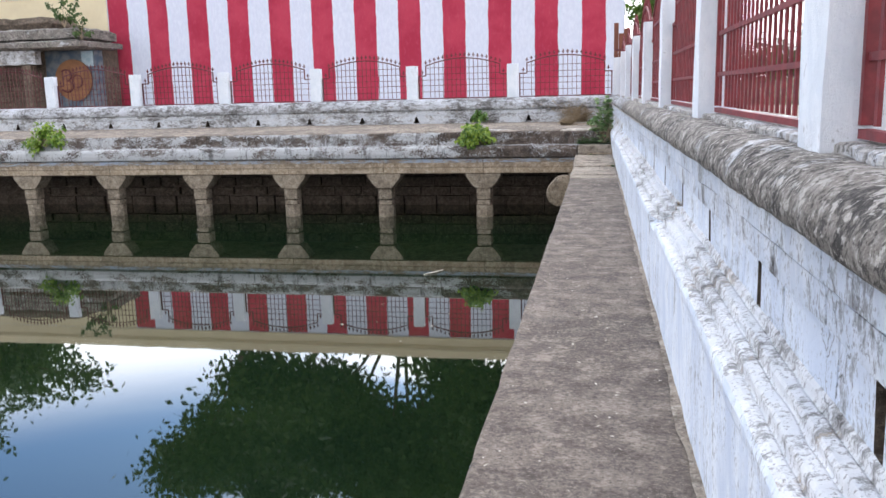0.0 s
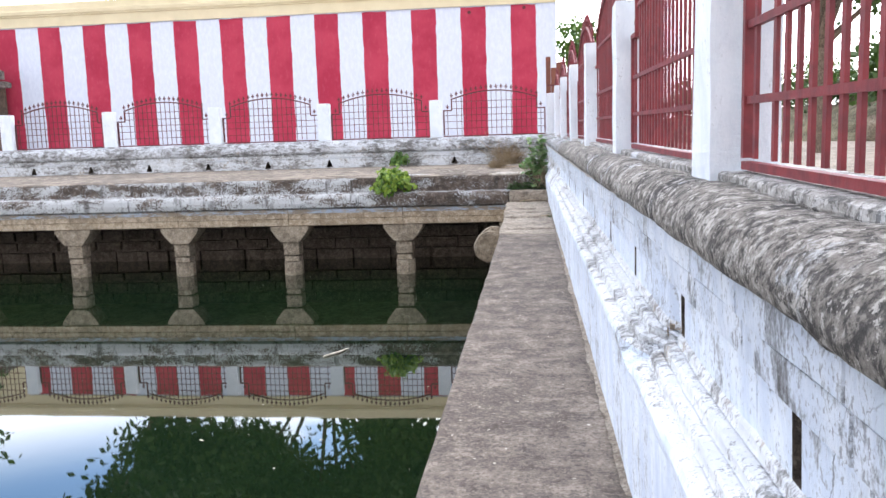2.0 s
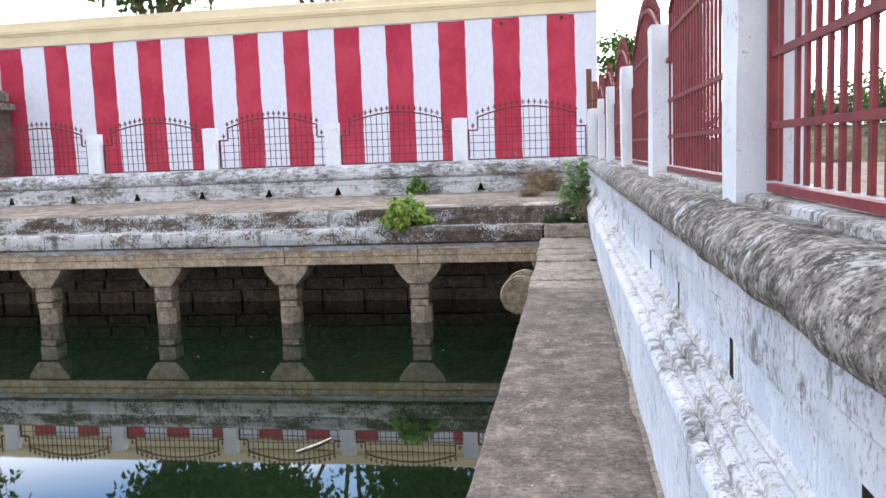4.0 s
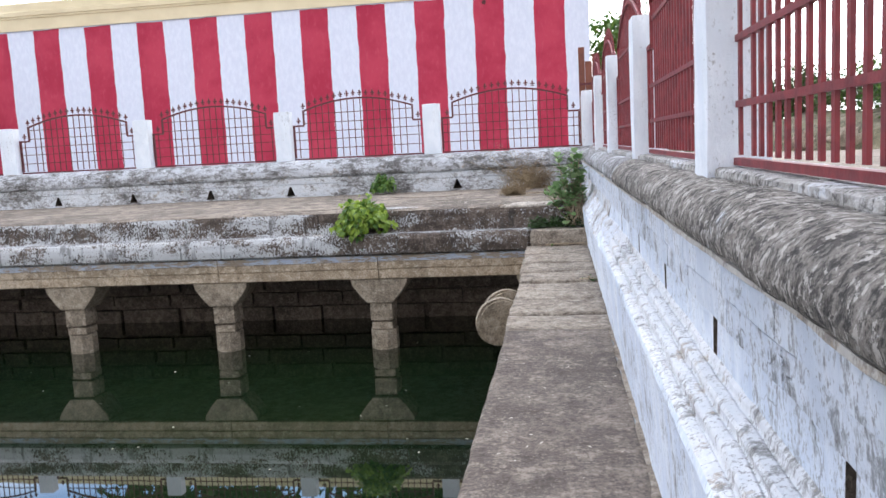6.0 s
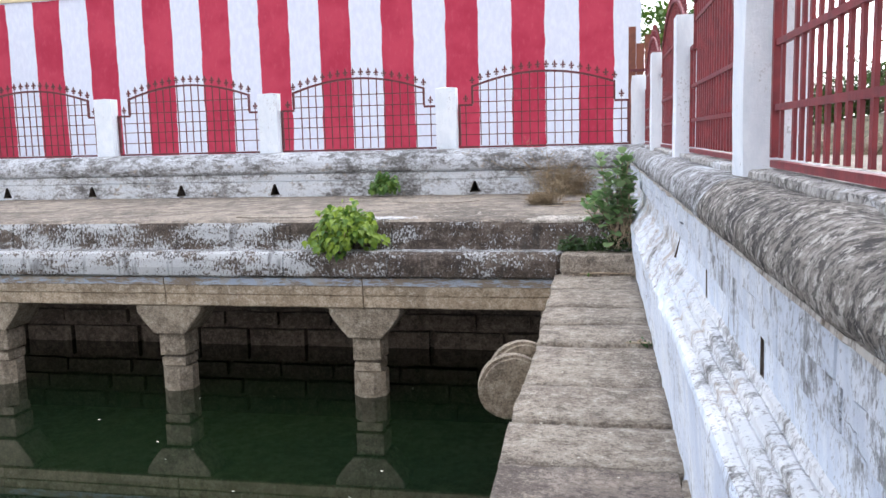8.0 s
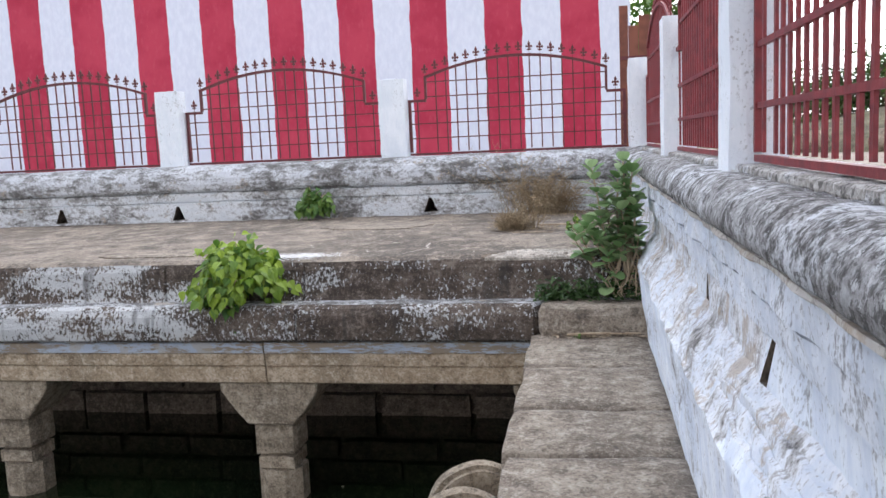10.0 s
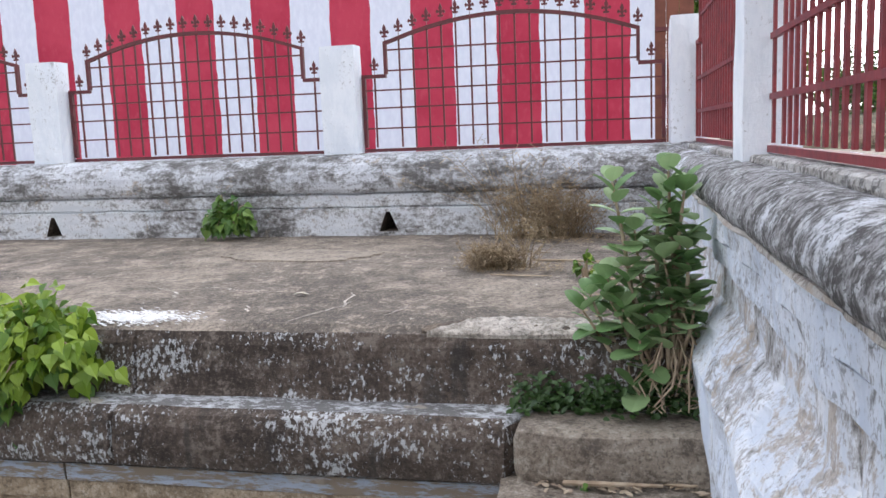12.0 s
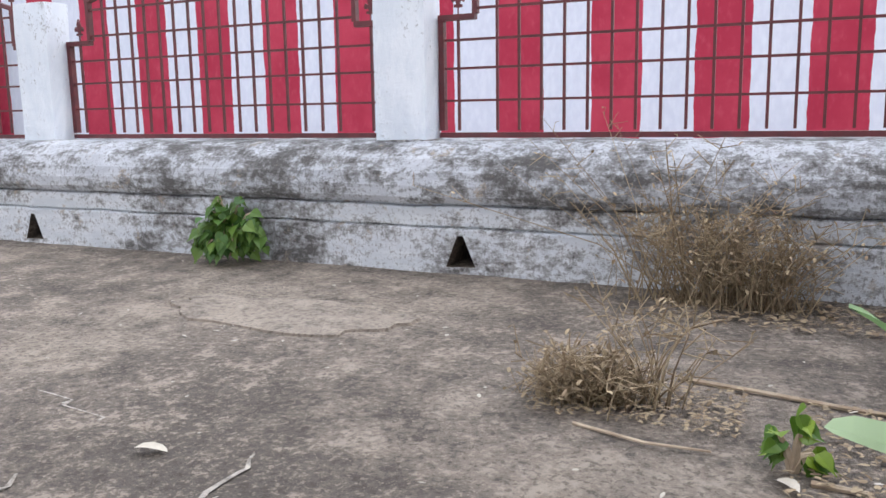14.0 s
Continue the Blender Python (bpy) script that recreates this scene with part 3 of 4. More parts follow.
# terrace: beam, two rounded courses and the sloping top
TERR = [(20.9, -0.30), (18.9, -0.30), (18.75, -0.30), (18.74, -0.06), (18.575, -0.055), (18.53, -0.03), (18.52, 0.06), (18.535, 0.15), (18.56, 0.20), (18.60, 0.222), (18.74, 0.228), (18.755, 0.26), (18.765, 0.36), (18.775, 0.46),
        (18.80, 0.515), (18.86, 0.54), (18.95, 0.545), (19.3, 0.555), (19.8, 0.57), (20.4, 0.59), (21.0, 0.605), (21.6, 0.62)]


RISER_SEAMS = [-2.35 - d for d in (0.0, 1.15, 2.5, 3.1, 4.6, 5.3, 7.0, 8.4, 10.2, 11.5)]


def terrace_place(a, s, u):
    if u > -0.05 and a < 18.8 and any(abs(s - q) < 0.001 for q in RISER_SEAMS):
        a += 0.02
    if s > -0.52 and u < 0.24 and a < 18.75:
        a = 18.75
    return (s, a, u)


bm, _ = sweep(TERR, stops_between(-33.9, 0.45, 0.13, [q + d for q in RISER_SEAMS for d in (-0.012, 0, 0.012)]), terrace_place, 0.0055, 4.0)
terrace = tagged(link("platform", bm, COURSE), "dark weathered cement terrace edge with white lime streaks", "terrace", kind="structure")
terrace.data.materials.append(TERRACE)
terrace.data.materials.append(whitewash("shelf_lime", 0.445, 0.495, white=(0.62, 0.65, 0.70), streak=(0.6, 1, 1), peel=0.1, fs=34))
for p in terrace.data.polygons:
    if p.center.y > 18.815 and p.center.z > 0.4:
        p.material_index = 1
    elif 18.585 < p.center.y < 18.752 and 0.2 < p.center.z < 0.24:
        p.material_index = 2
BEAMP = [(20.9, -0.40), (18.66, -0.40), (18.635, -0.385), (18.63, -0.27), (18.645, -0.262), (18.625, -0.25), (18.62, -0.16), (18.605, -0.15), (18.60, -0.07), (18.63, -0.062)]
rng = random.Random(11)
x = -33.9
while x < -0.56:
    e = min(x + 2.31, -0.56) if x > -33.8 else -32.68
    bm, rows = sweep(BEAMP, stops_between(x + 0.004, e - 0.004, 0.16), lambda a, s, u: (s, a, u), 0.005, 5.0, seed=x)
    bm.faces.new(rows[0])
    bm.faces.new(rows[-1][::-1])
    for f in bm.faces:
        f.material_index = 1 if f.calc_center_median().z > -0.14 and len(f.verts) == 4 else 0
    part("beam", bm, BEAM, terrace, "tan stone lintel with a faded blue fillet" if x < -33.8 else "").data.materials.append(BLUE_WASH)
    x = e
# dark stone wall behind the piers
rng = random.Random(2)
back = tagged(link("wall_north_under", rough_box(-33.9, 0.3, 20.98, 21.4, -2.2, -0.3, 1.2, 0.01), BLOCK), "dark stone wall under the terrace", "wall", kind="structure")
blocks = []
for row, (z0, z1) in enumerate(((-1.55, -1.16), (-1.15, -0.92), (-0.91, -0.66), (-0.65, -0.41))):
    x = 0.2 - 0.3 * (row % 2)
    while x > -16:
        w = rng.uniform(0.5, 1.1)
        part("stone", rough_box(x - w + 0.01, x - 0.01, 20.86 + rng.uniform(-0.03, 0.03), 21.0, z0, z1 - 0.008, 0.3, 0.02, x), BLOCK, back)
        x -= w


# piers with a spreading bracket, square neck and eight-sided foot
def pier(x, y):
    root = empty("stone_pier", pose(x, y, POOL_Z))
    bm = bmesh.new()
    prof = [(0.40, 1.01), (0.395, 0.94), (0.34, 0.86), (0.26, 0.755), (0.205, 0.70), (0.19, 0.675)]
    rows = []
    for w, z in prof:
        rows.append([bm.verts.new((sx * w, sy * 0.22, z)) for sx, sy in ((-1, -1), (1, -1), (1, 1), (-1, 1))])
    for r, q in zip(rows, rows[1:]):
        for k in range(4):
            bm.faces.new((r[k], q[k], q[(k + 1) % 4], r[(k + 1) % 4]))
    bm.faces.new(rows[0])
    bm.faces.new(rows[-1][::-1])
    bmesh.ops.bevel(bm, geom=bm.edges[:], offset=0.012, segments=1, affect="EDGES")
    part("bracket", bm, PIER, root)
    part("neck", rough_box(-0.175, 0.175, -0.18, 0.18, 0.40, 0.685, 0.1, 0.008, x), PIER, root)
    bm = bmesh.new()
    ring = [bm.verts.new((0.195 * math.cos(math.pi / 8 + k * math.pi / 4), 0.195 * math.sin(math.pi / 8 + k * math.pi / 4), -0.7)) for k in range(8)]
    top = [bm.verts.new((v.co.x, v.co.y, 0.28)) for v in ring]
    for k in range(8):
        bm.faces.new((ring[k], ring[(k + 1) % 8], top[(k + 1) % 8], top[k]))
    bm.faces.new(top)
    part("shaft", bm, PIER, root)
    part("collar", rough_box(-0.165, 0.165, -0.17, 0.17, 0.27, 0.405, 0.1, 0.008, x + 3), PIER, root)
    return tagged(root, "tan stone pier with curved bracket standing in the pond", "pier", "piers under the terrace")


p0 = pier(-2.66, 18.88)
for k in range(1, 13):
    copy_thing(p0, pose(-2.66 - 2.31 * k, 18.88, POOL_Z))
copy_thing(p0, pose(-0.36, 18.88, POOL_Z))

# steps from the ledge up to the terrace
tagged(link("step", rough_box(-0.545, 0.24, 18.46, 18.86, -0.02, 0.215, 0.06, 0.022, 3.0, 0.015), SLAB), "broken cement step with soil and creepers on it", "step", kind="structure")

# north parapet with small tapering drain holes
NORTH = [(21.50, 0.45), (21.50, 0.645), (21.50, 0.80), (21.498, 0.826), (21.506, 0.832), (21.535, 0.836), (21.535, 0.842), (21.512, 0.846), (21.510, 0.89), (21.508, 0.930), (21.515, 0.938), (21.545, 0.942), (21.545, 0.949), (21.492, 0.955), (21.472, 0.985), (21.468, 1.04), (21.482, 1.10), (21.525, 1.165), (21.59, 1.21), (21.68, 1.238), (22.08, 1.243), (22.09, 0.3)]
VENTS = [-0.41 - 1.46 * k for k in range(1, 22)]
ve = [e for v in VENTS for e in (v - 0.075, v + 0.075)]
sx = stops_between(-33.9, 0.4, 0.14, ve)


def in_vent(i, j):
    mid = (sx[i] + sx[i + 1]) / 2
    return j == 1 and any(abs(mid - v) < 0.075 for v in VENTS)


bm, rows = sweep(NORTH, sx, lambda a, s, u: (s, a, u), 0.009, 3.0, in_vent, 2.0)
i = 0
while i < len(sx) - 1:
    if in_vent(i, 1):
        k = i
        while k < len(sx) - 1 and in_vent(k, 1):
            k += 1
        a, b, c, d = rows[i][1], rows[k][1], rows[k][2], rows[i][2]
        c2, d2 = bm.verts.new(c.co.lerp(d.co, 0.40)), bm.verts.new(d.co.lerp(c.co, 0.40))
        bm.faces.new((b, c, c2))
        bm.faces.new((a, d2, d))
        deep = [bm.verts.new(v.co + Vector((0, 0.5, 0))) for v in (a, b, c2, d2)]
        front = (a, b, c2, d2)
        for q in range(4):
            bm.faces.new((front[q], front[(q + 1) % 4], deep[(q + 1) % 4], deep[q])).material_index = 2
        bm.faces.new(deep).material_index = 2
        i = k
    i += 1
for f in bm.faces:
    if f.calc_center_median().z > 0.952:
        f.material_index = 1
wall_n = tagged(link("wall_north", bm, WASH_GREY), "grey weathered parapet with rolled coping and drain holes", "wall", kind="structure")
wall_n.data.materials.append(ROLL)
wall_n.data.materials.append(BLOCK)


# ---- fences ----
def pillar(x, y, z, w, d, h, label, group, seed):
    root = empty("fence_pillar", pose(x, y, z))
    ob = part("shaft", rough_box(0, w, 0, d, 0, h, 0.10, 0.007, seed, 0.008), POST, root)
    bm = rough_box(-0.02, w + 0.02, -0.02, d + 0.02, -0.02, 0.022, 0.05, 0.02, seed + 3)
    part("mortar_foot", bm, SHELF, root)
    return tagged(root, label, "pillar", group)


for k in range(13):
    pillar(-2.45 - 2.64 * k, 21.72, 1.235, 0.30, 0.19, 0.86 + 0.01 * (k % 3), "whitewashed square masonry fence pillar on the parapet", "pillars of the north fence", k * 3.0)
pillar(0.22, 21.72, 1.24, 0.27, 0.30, 0.92, "whitewashed corner pillar where two fences meet", "pillars of the north fence", 77.0)
EY = [-8.5, -5.75, -3.0, -0.28, 2.46, 5.24, 8.0, 10.68, 13.45, 16.2, 18.88]
for k, y in enumerate(EY):
    x = east(0, y, 0)[0]
    pillar(x, y, 1.20, 0.24, 0.30, 0.99, "whitewashed square fence pillar with peeling lime", "pillars of the east fence", 100 + k * 3.0)


def fleur(bm, x, z, s):
    """A small iron fleur-de-lis finial."""
    half = [(0.010, 0.0), (0.010, 0.25), (0.16, 0.27), (0.16, 0.36), (0.05, 0.37), (0.10, 0.50), (0.22, 0.44), (0.27, 0.54), (0.20, 0.66), (0.06, 0.56), (0.11, 0.74), (0.0, 1.0)]
    out = [(a * s, b * s) for a, b in half] + [(-a * s, b * s) for a, b in half[-2::-1]]
    for pair in ((-0.006, False), (0.006, True)):
        vs = [bm.verts.new((x + a, pair[0], z + b)) for a, b in out]
        bm.faces.new(vs if pair[1] else vs[::-1])
        if pair[1]:
            for k in range(len(vs)):
                bm.faces.new((last[k], last[(k + 1) % len(vs)], vs[(k + 1) % len(vs)], vs[k]))
        last = vs


def grille(name, width, arch0, rise, shoulder, bar, flat, pitch, rails, mat, fl):
    """An iron panel: frame, stepped shoulders, arched top, bars, rails and finials, from its lower left corner."""
    root = empty(name, pose(0, 0, 0))
    s0, s1 = 0.20, width - 0.20

    def top(x):
        return arch0 + rise * (1 - ((x - width / 2) / ((s1 - s0) / 2)) ** 2)

    def bit(kind, x0, x1, z0, z1, d=0.012, label=""):
        part(kind, box(bmesh.new(), x0, x1, -d, d, z0, z1), mat, root, label)

    bit("bottom_rail", 0, width, 0.004, 0.03, 0.016)
    for x0, x1 in ((0, 0.03), (width - 0.03, width)):
        bit("side_post", x0, x1, 0.04, shoulder, 0.018)
    for x0, x1 in ((0, s0), (s1, width)):
        bit("shoulder_rail", x0, x1, shoulder - 0.014, shoulder + 0.014, 0.02)
    for x0, x1 in ((s0 - 0.013, s0 + 0.013), (s1 - 0.013, s1 + 0.013)):
        bit("riser", x0, x1, shoulder + 0.014, arch0, 0.018)
    bm = bmesh.new()
    n = 22
    ring = []
    for k in range(n + 1):
        x = s0 - 0.013 + (s1 - s0 + 0.026) * k / n
        z = top(min(max(x, s0), s1))
        ring.append([bm.verts.new((x, y, z + q)) for y, q in ((-0.02, -0.014), (0.02, -0.014), (0.02, 0.014), (-0.02, 0.014))])
    for r, q in zip(ring, ring[1:]):
        for k in range(4):
            bm.faces.new((r[k], q[k], q[(k + 1) % 4], r[(k + 1) % 4]))
    bm.faces.new(ring[0])
    bm.faces.new(ring[-1][::-1])
    part("arch_rail", bm, mat, root)
    count = round((s1 - s0) / pitch)
    xs = [s0 + (s1 - s0) * k / count for k in range(count + 1)]
    for k, x in enumerate(xs):
        if 0 < k < count:
            bit("bar", x - bar / 2, x + bar / 2, 0.04, top(x) - 0.012, flat)
        bm = bmesh.new()
        fleur(bm, x, top(x) + 0.012, fl)
        part("finial", bm, mat, root)
    for x in (0.105, width - 0.105):
        bit("bar", x - bar / 2, x + bar / 2, 0.04, shoulder - 0.012, flat)
        bm = bmesh.new()
        fleur(bm, x, shoulder + 0.012, fl)
        part("finial", bm, mat, root)
    for z in rails:
        inner = z > shoulder - 0.02
        a, b = (s0, s1) if inner else (0.03, width - 0.03)
        if z > arch0:
            continue
        bit("rail", a, b, z - bar * 0.45, z + bar * 0.45, flat + 0.004)
    return root


W = 2.345
g = grille("iron_fence_panel", W, 0.85, 0.18, 0.60, 0.013, 0.0065, 0.116, (0.19, 0.35, 0.49, 0.64, 0.80), IRON_DARK, 0.14)
tagged(g, "dark maroon iron fence panel with arched top and finials", "fence panel", "panels of the north fence")
g.matrix_world = pose(-2.145, 21.88, 1.245)
for k in range(1, 13):
    copy_thing(g, pose(-2.145 - 2.64 * k, 21.88, 1.245))
g2 = grille("iron_fence_panel", 2.44, 0.98, 0.25, 0.70, 0.026, 0.006, 0.103, (0.22, 0.45, 0.87), IRON_RED, 0.13)
tagged(g2, "brick-red painted iron fence panel with flat bars", "fence panel", "panels of the east fence")
for k, y in enumerate(EY):
    m = pose(east(0.115, y + 0.305, 0)[0], y + 0.305, 1.247, 0, 0, 90 + 0.83)
    if k == 0:
        g2.matrix_world = m
    elif k < 10:
        copy_thing(g2, m)
g3 = grille("iron_fence_panel", 2.51, 0.98, 0.25, 0.70, 0.026, 0.006, 0.103, (0.22, 0.45, 0.87), IRON_RED, 0.13)
tagged(g3, "brick-red painted iron fence panel meeting the corner", "fence panel", "panels of the east fence")
g3.matrix_world = pose(east(0.115, 19.19, 0)[0], 19.19, 1.247, 0, 0, 90 + 0.83)

# ---- temple wall beyond the fence ----
bm = bmesh.new()
box(bm, -60, 0.72, 32.5, 33.1, GROUND_Z - 0.5, 5.66)
wall_t = tagged(link("wall_temple", bm, STRIPED), "tall temple wall painted in red and white upright stripes", "wall", kind="structure")
PAR = [(32.45, 5.66), (32.44, 6.02), (32.40, 6.03), (32.40, 6.09), (32.36, 6.10), (32.35, 6.22), (32.42, 6.26), (32.43, 6.46), (32.50, 6.52), (33.2, 6.52), (33.2, 5.66)]
bm, rows = sweep(PAR, stops_between(-60, 0.74, 0.6), lambda a, s, u: (s, a, u), 0.006, 1.0)
bm.faces.new(rows[-1][::-1])
part("parapet", bm, CREAM, wall_t, "cream-painted parapet with thin mouldings")
tagged(link("wall_temple_end", rough_box(-60, -20.12, 32.44, 32.5, GROUND_Z, 5.66, 2.0, 0.004), CREAM), "cream-painted stretch of temple wall", "wall", kind="structure")

for x, z in ((-2.283, 5.456), (-0.377, 5.535)):
    bm = bmesh.new()
    tube(bm, [(x, 32.55, z), (x, 32.46, z - 0.01)], [0.06, 0.06], 10)
    part("weep_pipe", bm, IRON_DARK, wall_t, "small dark pipe end")

# rusted sheet by the corner
bm = bmesh.new()
for a, b, h in ((0.27, 0.40, 3.3), (0.405, 0.55, 3.0), (0.555, 0.72, 3.15)):
    box(bm, a, b, 25.98, 26.0, GROUND_Z, h)
root = empty("sheet_gate", pose(0, 0, 0))
part("sheet", bm, RUST, root)
for z in (1.7, 2.5):
    part("brace", box(bmesh.new(), 0.27, 0.72, 25.95, 25.978, z, z + 0.05), IRON_DARK, root)
tagged(root, "rusted brown sheet-metal gate with a torn top edge", "gate")


# ---- shrine at the far corner ----
def shrine():
    root = empty("stone_shrine", pose(0, 0, 0))
    part("back_wall", rough_box(-29, -19.7, 31.2, 32.3, GROUND_Z, 3.6, 0.8, 0.02), BLOCK, root)
    part("eave", rough_box(-29, -19.35, 29.2, 32.2, 3.42, 3.72, 0.35, 0.05, 2.0, 0.05), COPING, root, "weathered stone eave slab")
    part("roof", rough_box(-29, -19.5, 29.5, 32.2, 3.72, 4.2, 0.35, 0.07, 9.0, 0.08), COPING, root, "mossy uneven roof")
    part("roof_mound", rough_box(-27.5, -20.9, 29.9, 32.2, 4.2, 4.65, 0.4, 0.1, 5.0, 0.25), BLOCK, root)
    part("lintel", rough_box(-29, -21.6, 29.6, 30.0, 2.85, 3.42, 0.3, 0.03, 4.0), WASH_GREY, root)
    for x in (-22.0, -25.6):
        part("column", rough_box(x - 0.2, x + 0.2, 29.55, 29.95, GROUND_Z, 2.85, 0.3, 0.02, x), BLOCK, root)
    part("side_wall", rough_box(-21.9, -19.7, 30.6, 31.2, GROUND_Z, 3.42, 0.4, 0.02, 6.0), paint("faded_blue_wash", (0.07, 0.11, 0.16), (0.19, 0.21, 0.23), 0.9, 3.0), root, "faded blue-grey wall")
    part("patch", rough_box(-20.3, -19.75, 30.57, 30.62, 2.75, 3.38, 0.1, 0.01, 8.0), paint("pale_blue_wash", (0.30, 0.42, 0.50), (0.45, 0.55, 0.60), 0.9, 6.0), root, "peeling pale blue patch")
    return tagged(root, "old weathered stone shrine with deep eaves", "shrine")


shrine()
root = empty("round_sign", pose(-20.65, 30.52, 2.25))
bm = bmesh.new()
bmesh.ops.create_cone(bm, cap_ends=True, segments=40, radius1=0.80, radius2=0.80, depth=0.06, matrix=pose(0, 0, 0, 90))
part("disc", bm, paint("ochre_paint", (0.19, 0.085, 0.04), (0.27, 0.13, 0.06), 0.8, 3.0), root)
bm = bmesh.new()
tube(bm, [(-0.30 + 0.25 * math.cos(a) * (1 if a < 3 else 1), -0.045, 0.18 + 0.22 * math.sin(a)) for a in np.linspace(2.4, -1.5, 10)], [0.035] * 10)
tube(bm, [(-0.28 + 0.27 * math.cos(a), -0.045, -0.24 + 0.22 * math.sin(a)) for a in np.linspace(1.5, -2.6, 10)], [0.035] * 10)
tube(bm, [(0.0 + 0.22 * math.cos(a) + 0.18, -0.045, -0.05 + 0.24 * math.sin(a)) for a in np.linspace(3.4, -1.8, 10)], [0.03] * 10)
part("symbol", bm, IRON_DARK, root, "dark painted curved symbol")
tagged(root, "round ochre board with a dark curved symbol, on shrine wall", "sign")


# ---- statues on the temple wall ----
def lumps(name, mat, balls):
    bm = bmesh.new()
    for c, r in balls:
        bmesh.ops.create_icosphere(bm, subdivisions=2, radius=1.0, matrix=Matrix.LocRotScale(c, None, r))
    return link(name, bm, mat, smooth=True)


SILVER = paint("silver_grey_paint", (0.34, 0.36, 0.38), (0.5, 0.52, 0.55), 0.45, 5.0)
GILT = paint("golden_yellow_paint", (0.55, 0.24, 0.05), (0.68, 0.34, 0.08), 0.4, 5.0)
tagged(lumps("bull_statue", SILVER, [((-0.95, 32.8, 6.80), (0.52, 0.26, 0.28)), ((-1.38, 32.8, 6.72), (0.22, 0.22, 0.22)), ((-0.5, 32.8, 7.02), (0.17, 0.14, 0.24)), ((-0.36, 32.8, 7.20), (0.21, 0.12, 0.13)), ((-0.85, 32.8, 7.07), (0.17, 0.13, 0.14)),
                                     ((-0.55, 32.62, 6.60), (0.30, 0.08, 0.09)), ((-1.15, 32.58, 6.62), (0.26, 0.09, 0.11)), ((-0.46, 32.72, 7.36), (0.03, 0.03, 0.11)), ((-0.46, 32.9, 7.36), (0.03, 0.03, 0.11))]),
       "silver-grey seated bull statue on the temple wall", "statue")
tagged(lumps("seated_statue", GILT, [((0.36, 32.8, 6.98), (0.32, 0.28, 0.34)), ((0.36, 32.8, 7.34), (0.26, 0.22, 0.24)), ((0.05, 32.65, 6.66), (0.30, 0.16, 0.14)), ((0.55, 32.65, 6.66), (0.26, 0.16, 0.14)), ((0.70, 32.72, 7.15), (0.20, 0.10, 0.10)), ((0.36, 32.8, 7.66), (0.18, 0.17, 0.19)), ((0.36, 32.8, 7.88), (0.10, 0.10, 0.16))]),
       "golden-yellow seated statue on the temple wall corner", "statue")

# ---- stone discs beside the ledge ----
for c, r, tilt, label in (((-0.83, 16.65, -0.60), 0.275, 6, "round flat weathered stone disc beside the ledge"), ((-0.77, 16.86, -0.55), 0.28, 4, "round flat stone disc behind another")):
    bm = bmesh.new()
    bmesh.ops.create_cone(bm, cap_ends=True, segments=36, radius1=r, radius2=r, depth=0.12)
    bmesh.ops.bevel(bm, geom=[e for e in bm.edges if len(e.link_faces) == 2 and any(len(f.verts) > 4 for f in e.link_faces)], offset=0.025, segments=2, affect="EDGES")
    bmesh.ops.inset_region(bm, faces=[f for f in bm.faces if len(f.verts) > 8], thickness=0.05)
    for v in bm.verts:
        v.co += noise.noise_vector(v.co * 5) * 0.012
    ob = link("stone_disc", bm, PIER)
    ob.matrix_world = pose(*c, 90 + tilt, 8, 14)
    tagged(ob, label, "stone disc", "stone discs")
bm = rough_box(-0.75, -0.50, 16.45, 17.05, -0.95, -0.62, 0.1, 0.02)
part("bracket", bm, PIER, ledge, "stone bracket")


# ---- plants ----
def bushy(name, at, size, n, lsize, mat, label, seed, droop=0.0, stems=7, tip=0.25, cat="plant"):
    """A many-leaved bush: stems from a root, leaves of their own shape round the twig ends."""
    rng = random.Random(seed)
    root = empty(name, pose(*at))
    bs, bl = bmesh.new(), bmesh.new()
    for s in range(stems):
        d = rnd_dir(rng, 0.1)
        end = Vector((d.x * size[0], d.y * size[1], d.z * size[2] - droop * rng.random()))
        pts = [Vector((0, 0, 0)), end * 0.4 + Vector((0, 0, size[2] * 0.15)), end * 0.8 + Vector((0, 0, size[2] * 0.1)), end]
        tube(bs, pts, [0.012, 0.009, 0.006, 0.003], 5)
        for k in range(n // stems):
            f = rng.uniform(0.35, 1.05)
            p = pts[1].lerp(end, (f - 0.35) / 0.7) + rnd_dir(rng, -0.8) * rng.uniform(0.02, 0.55) * min(size)
            w = (p - Vector((0, 0, size[2] * 0.3))).normalized() * 0.5 + rnd_dir(rng, -0.8) * 0.55 + Vector((0, -0.2, -0.75))
            L = lsize * rng.uniform(0.6, 1.15)
            leaf(bl, p, w, Vector((rng.uniform(-.5, .5), rng.uniform(-1.2, -0.2), 0.9)), L, L * 0.9, tip)
    part("stem", bs, TWIG, root)
    part("foliage", bl, mat, root)
    return tagged(root, label, cat)


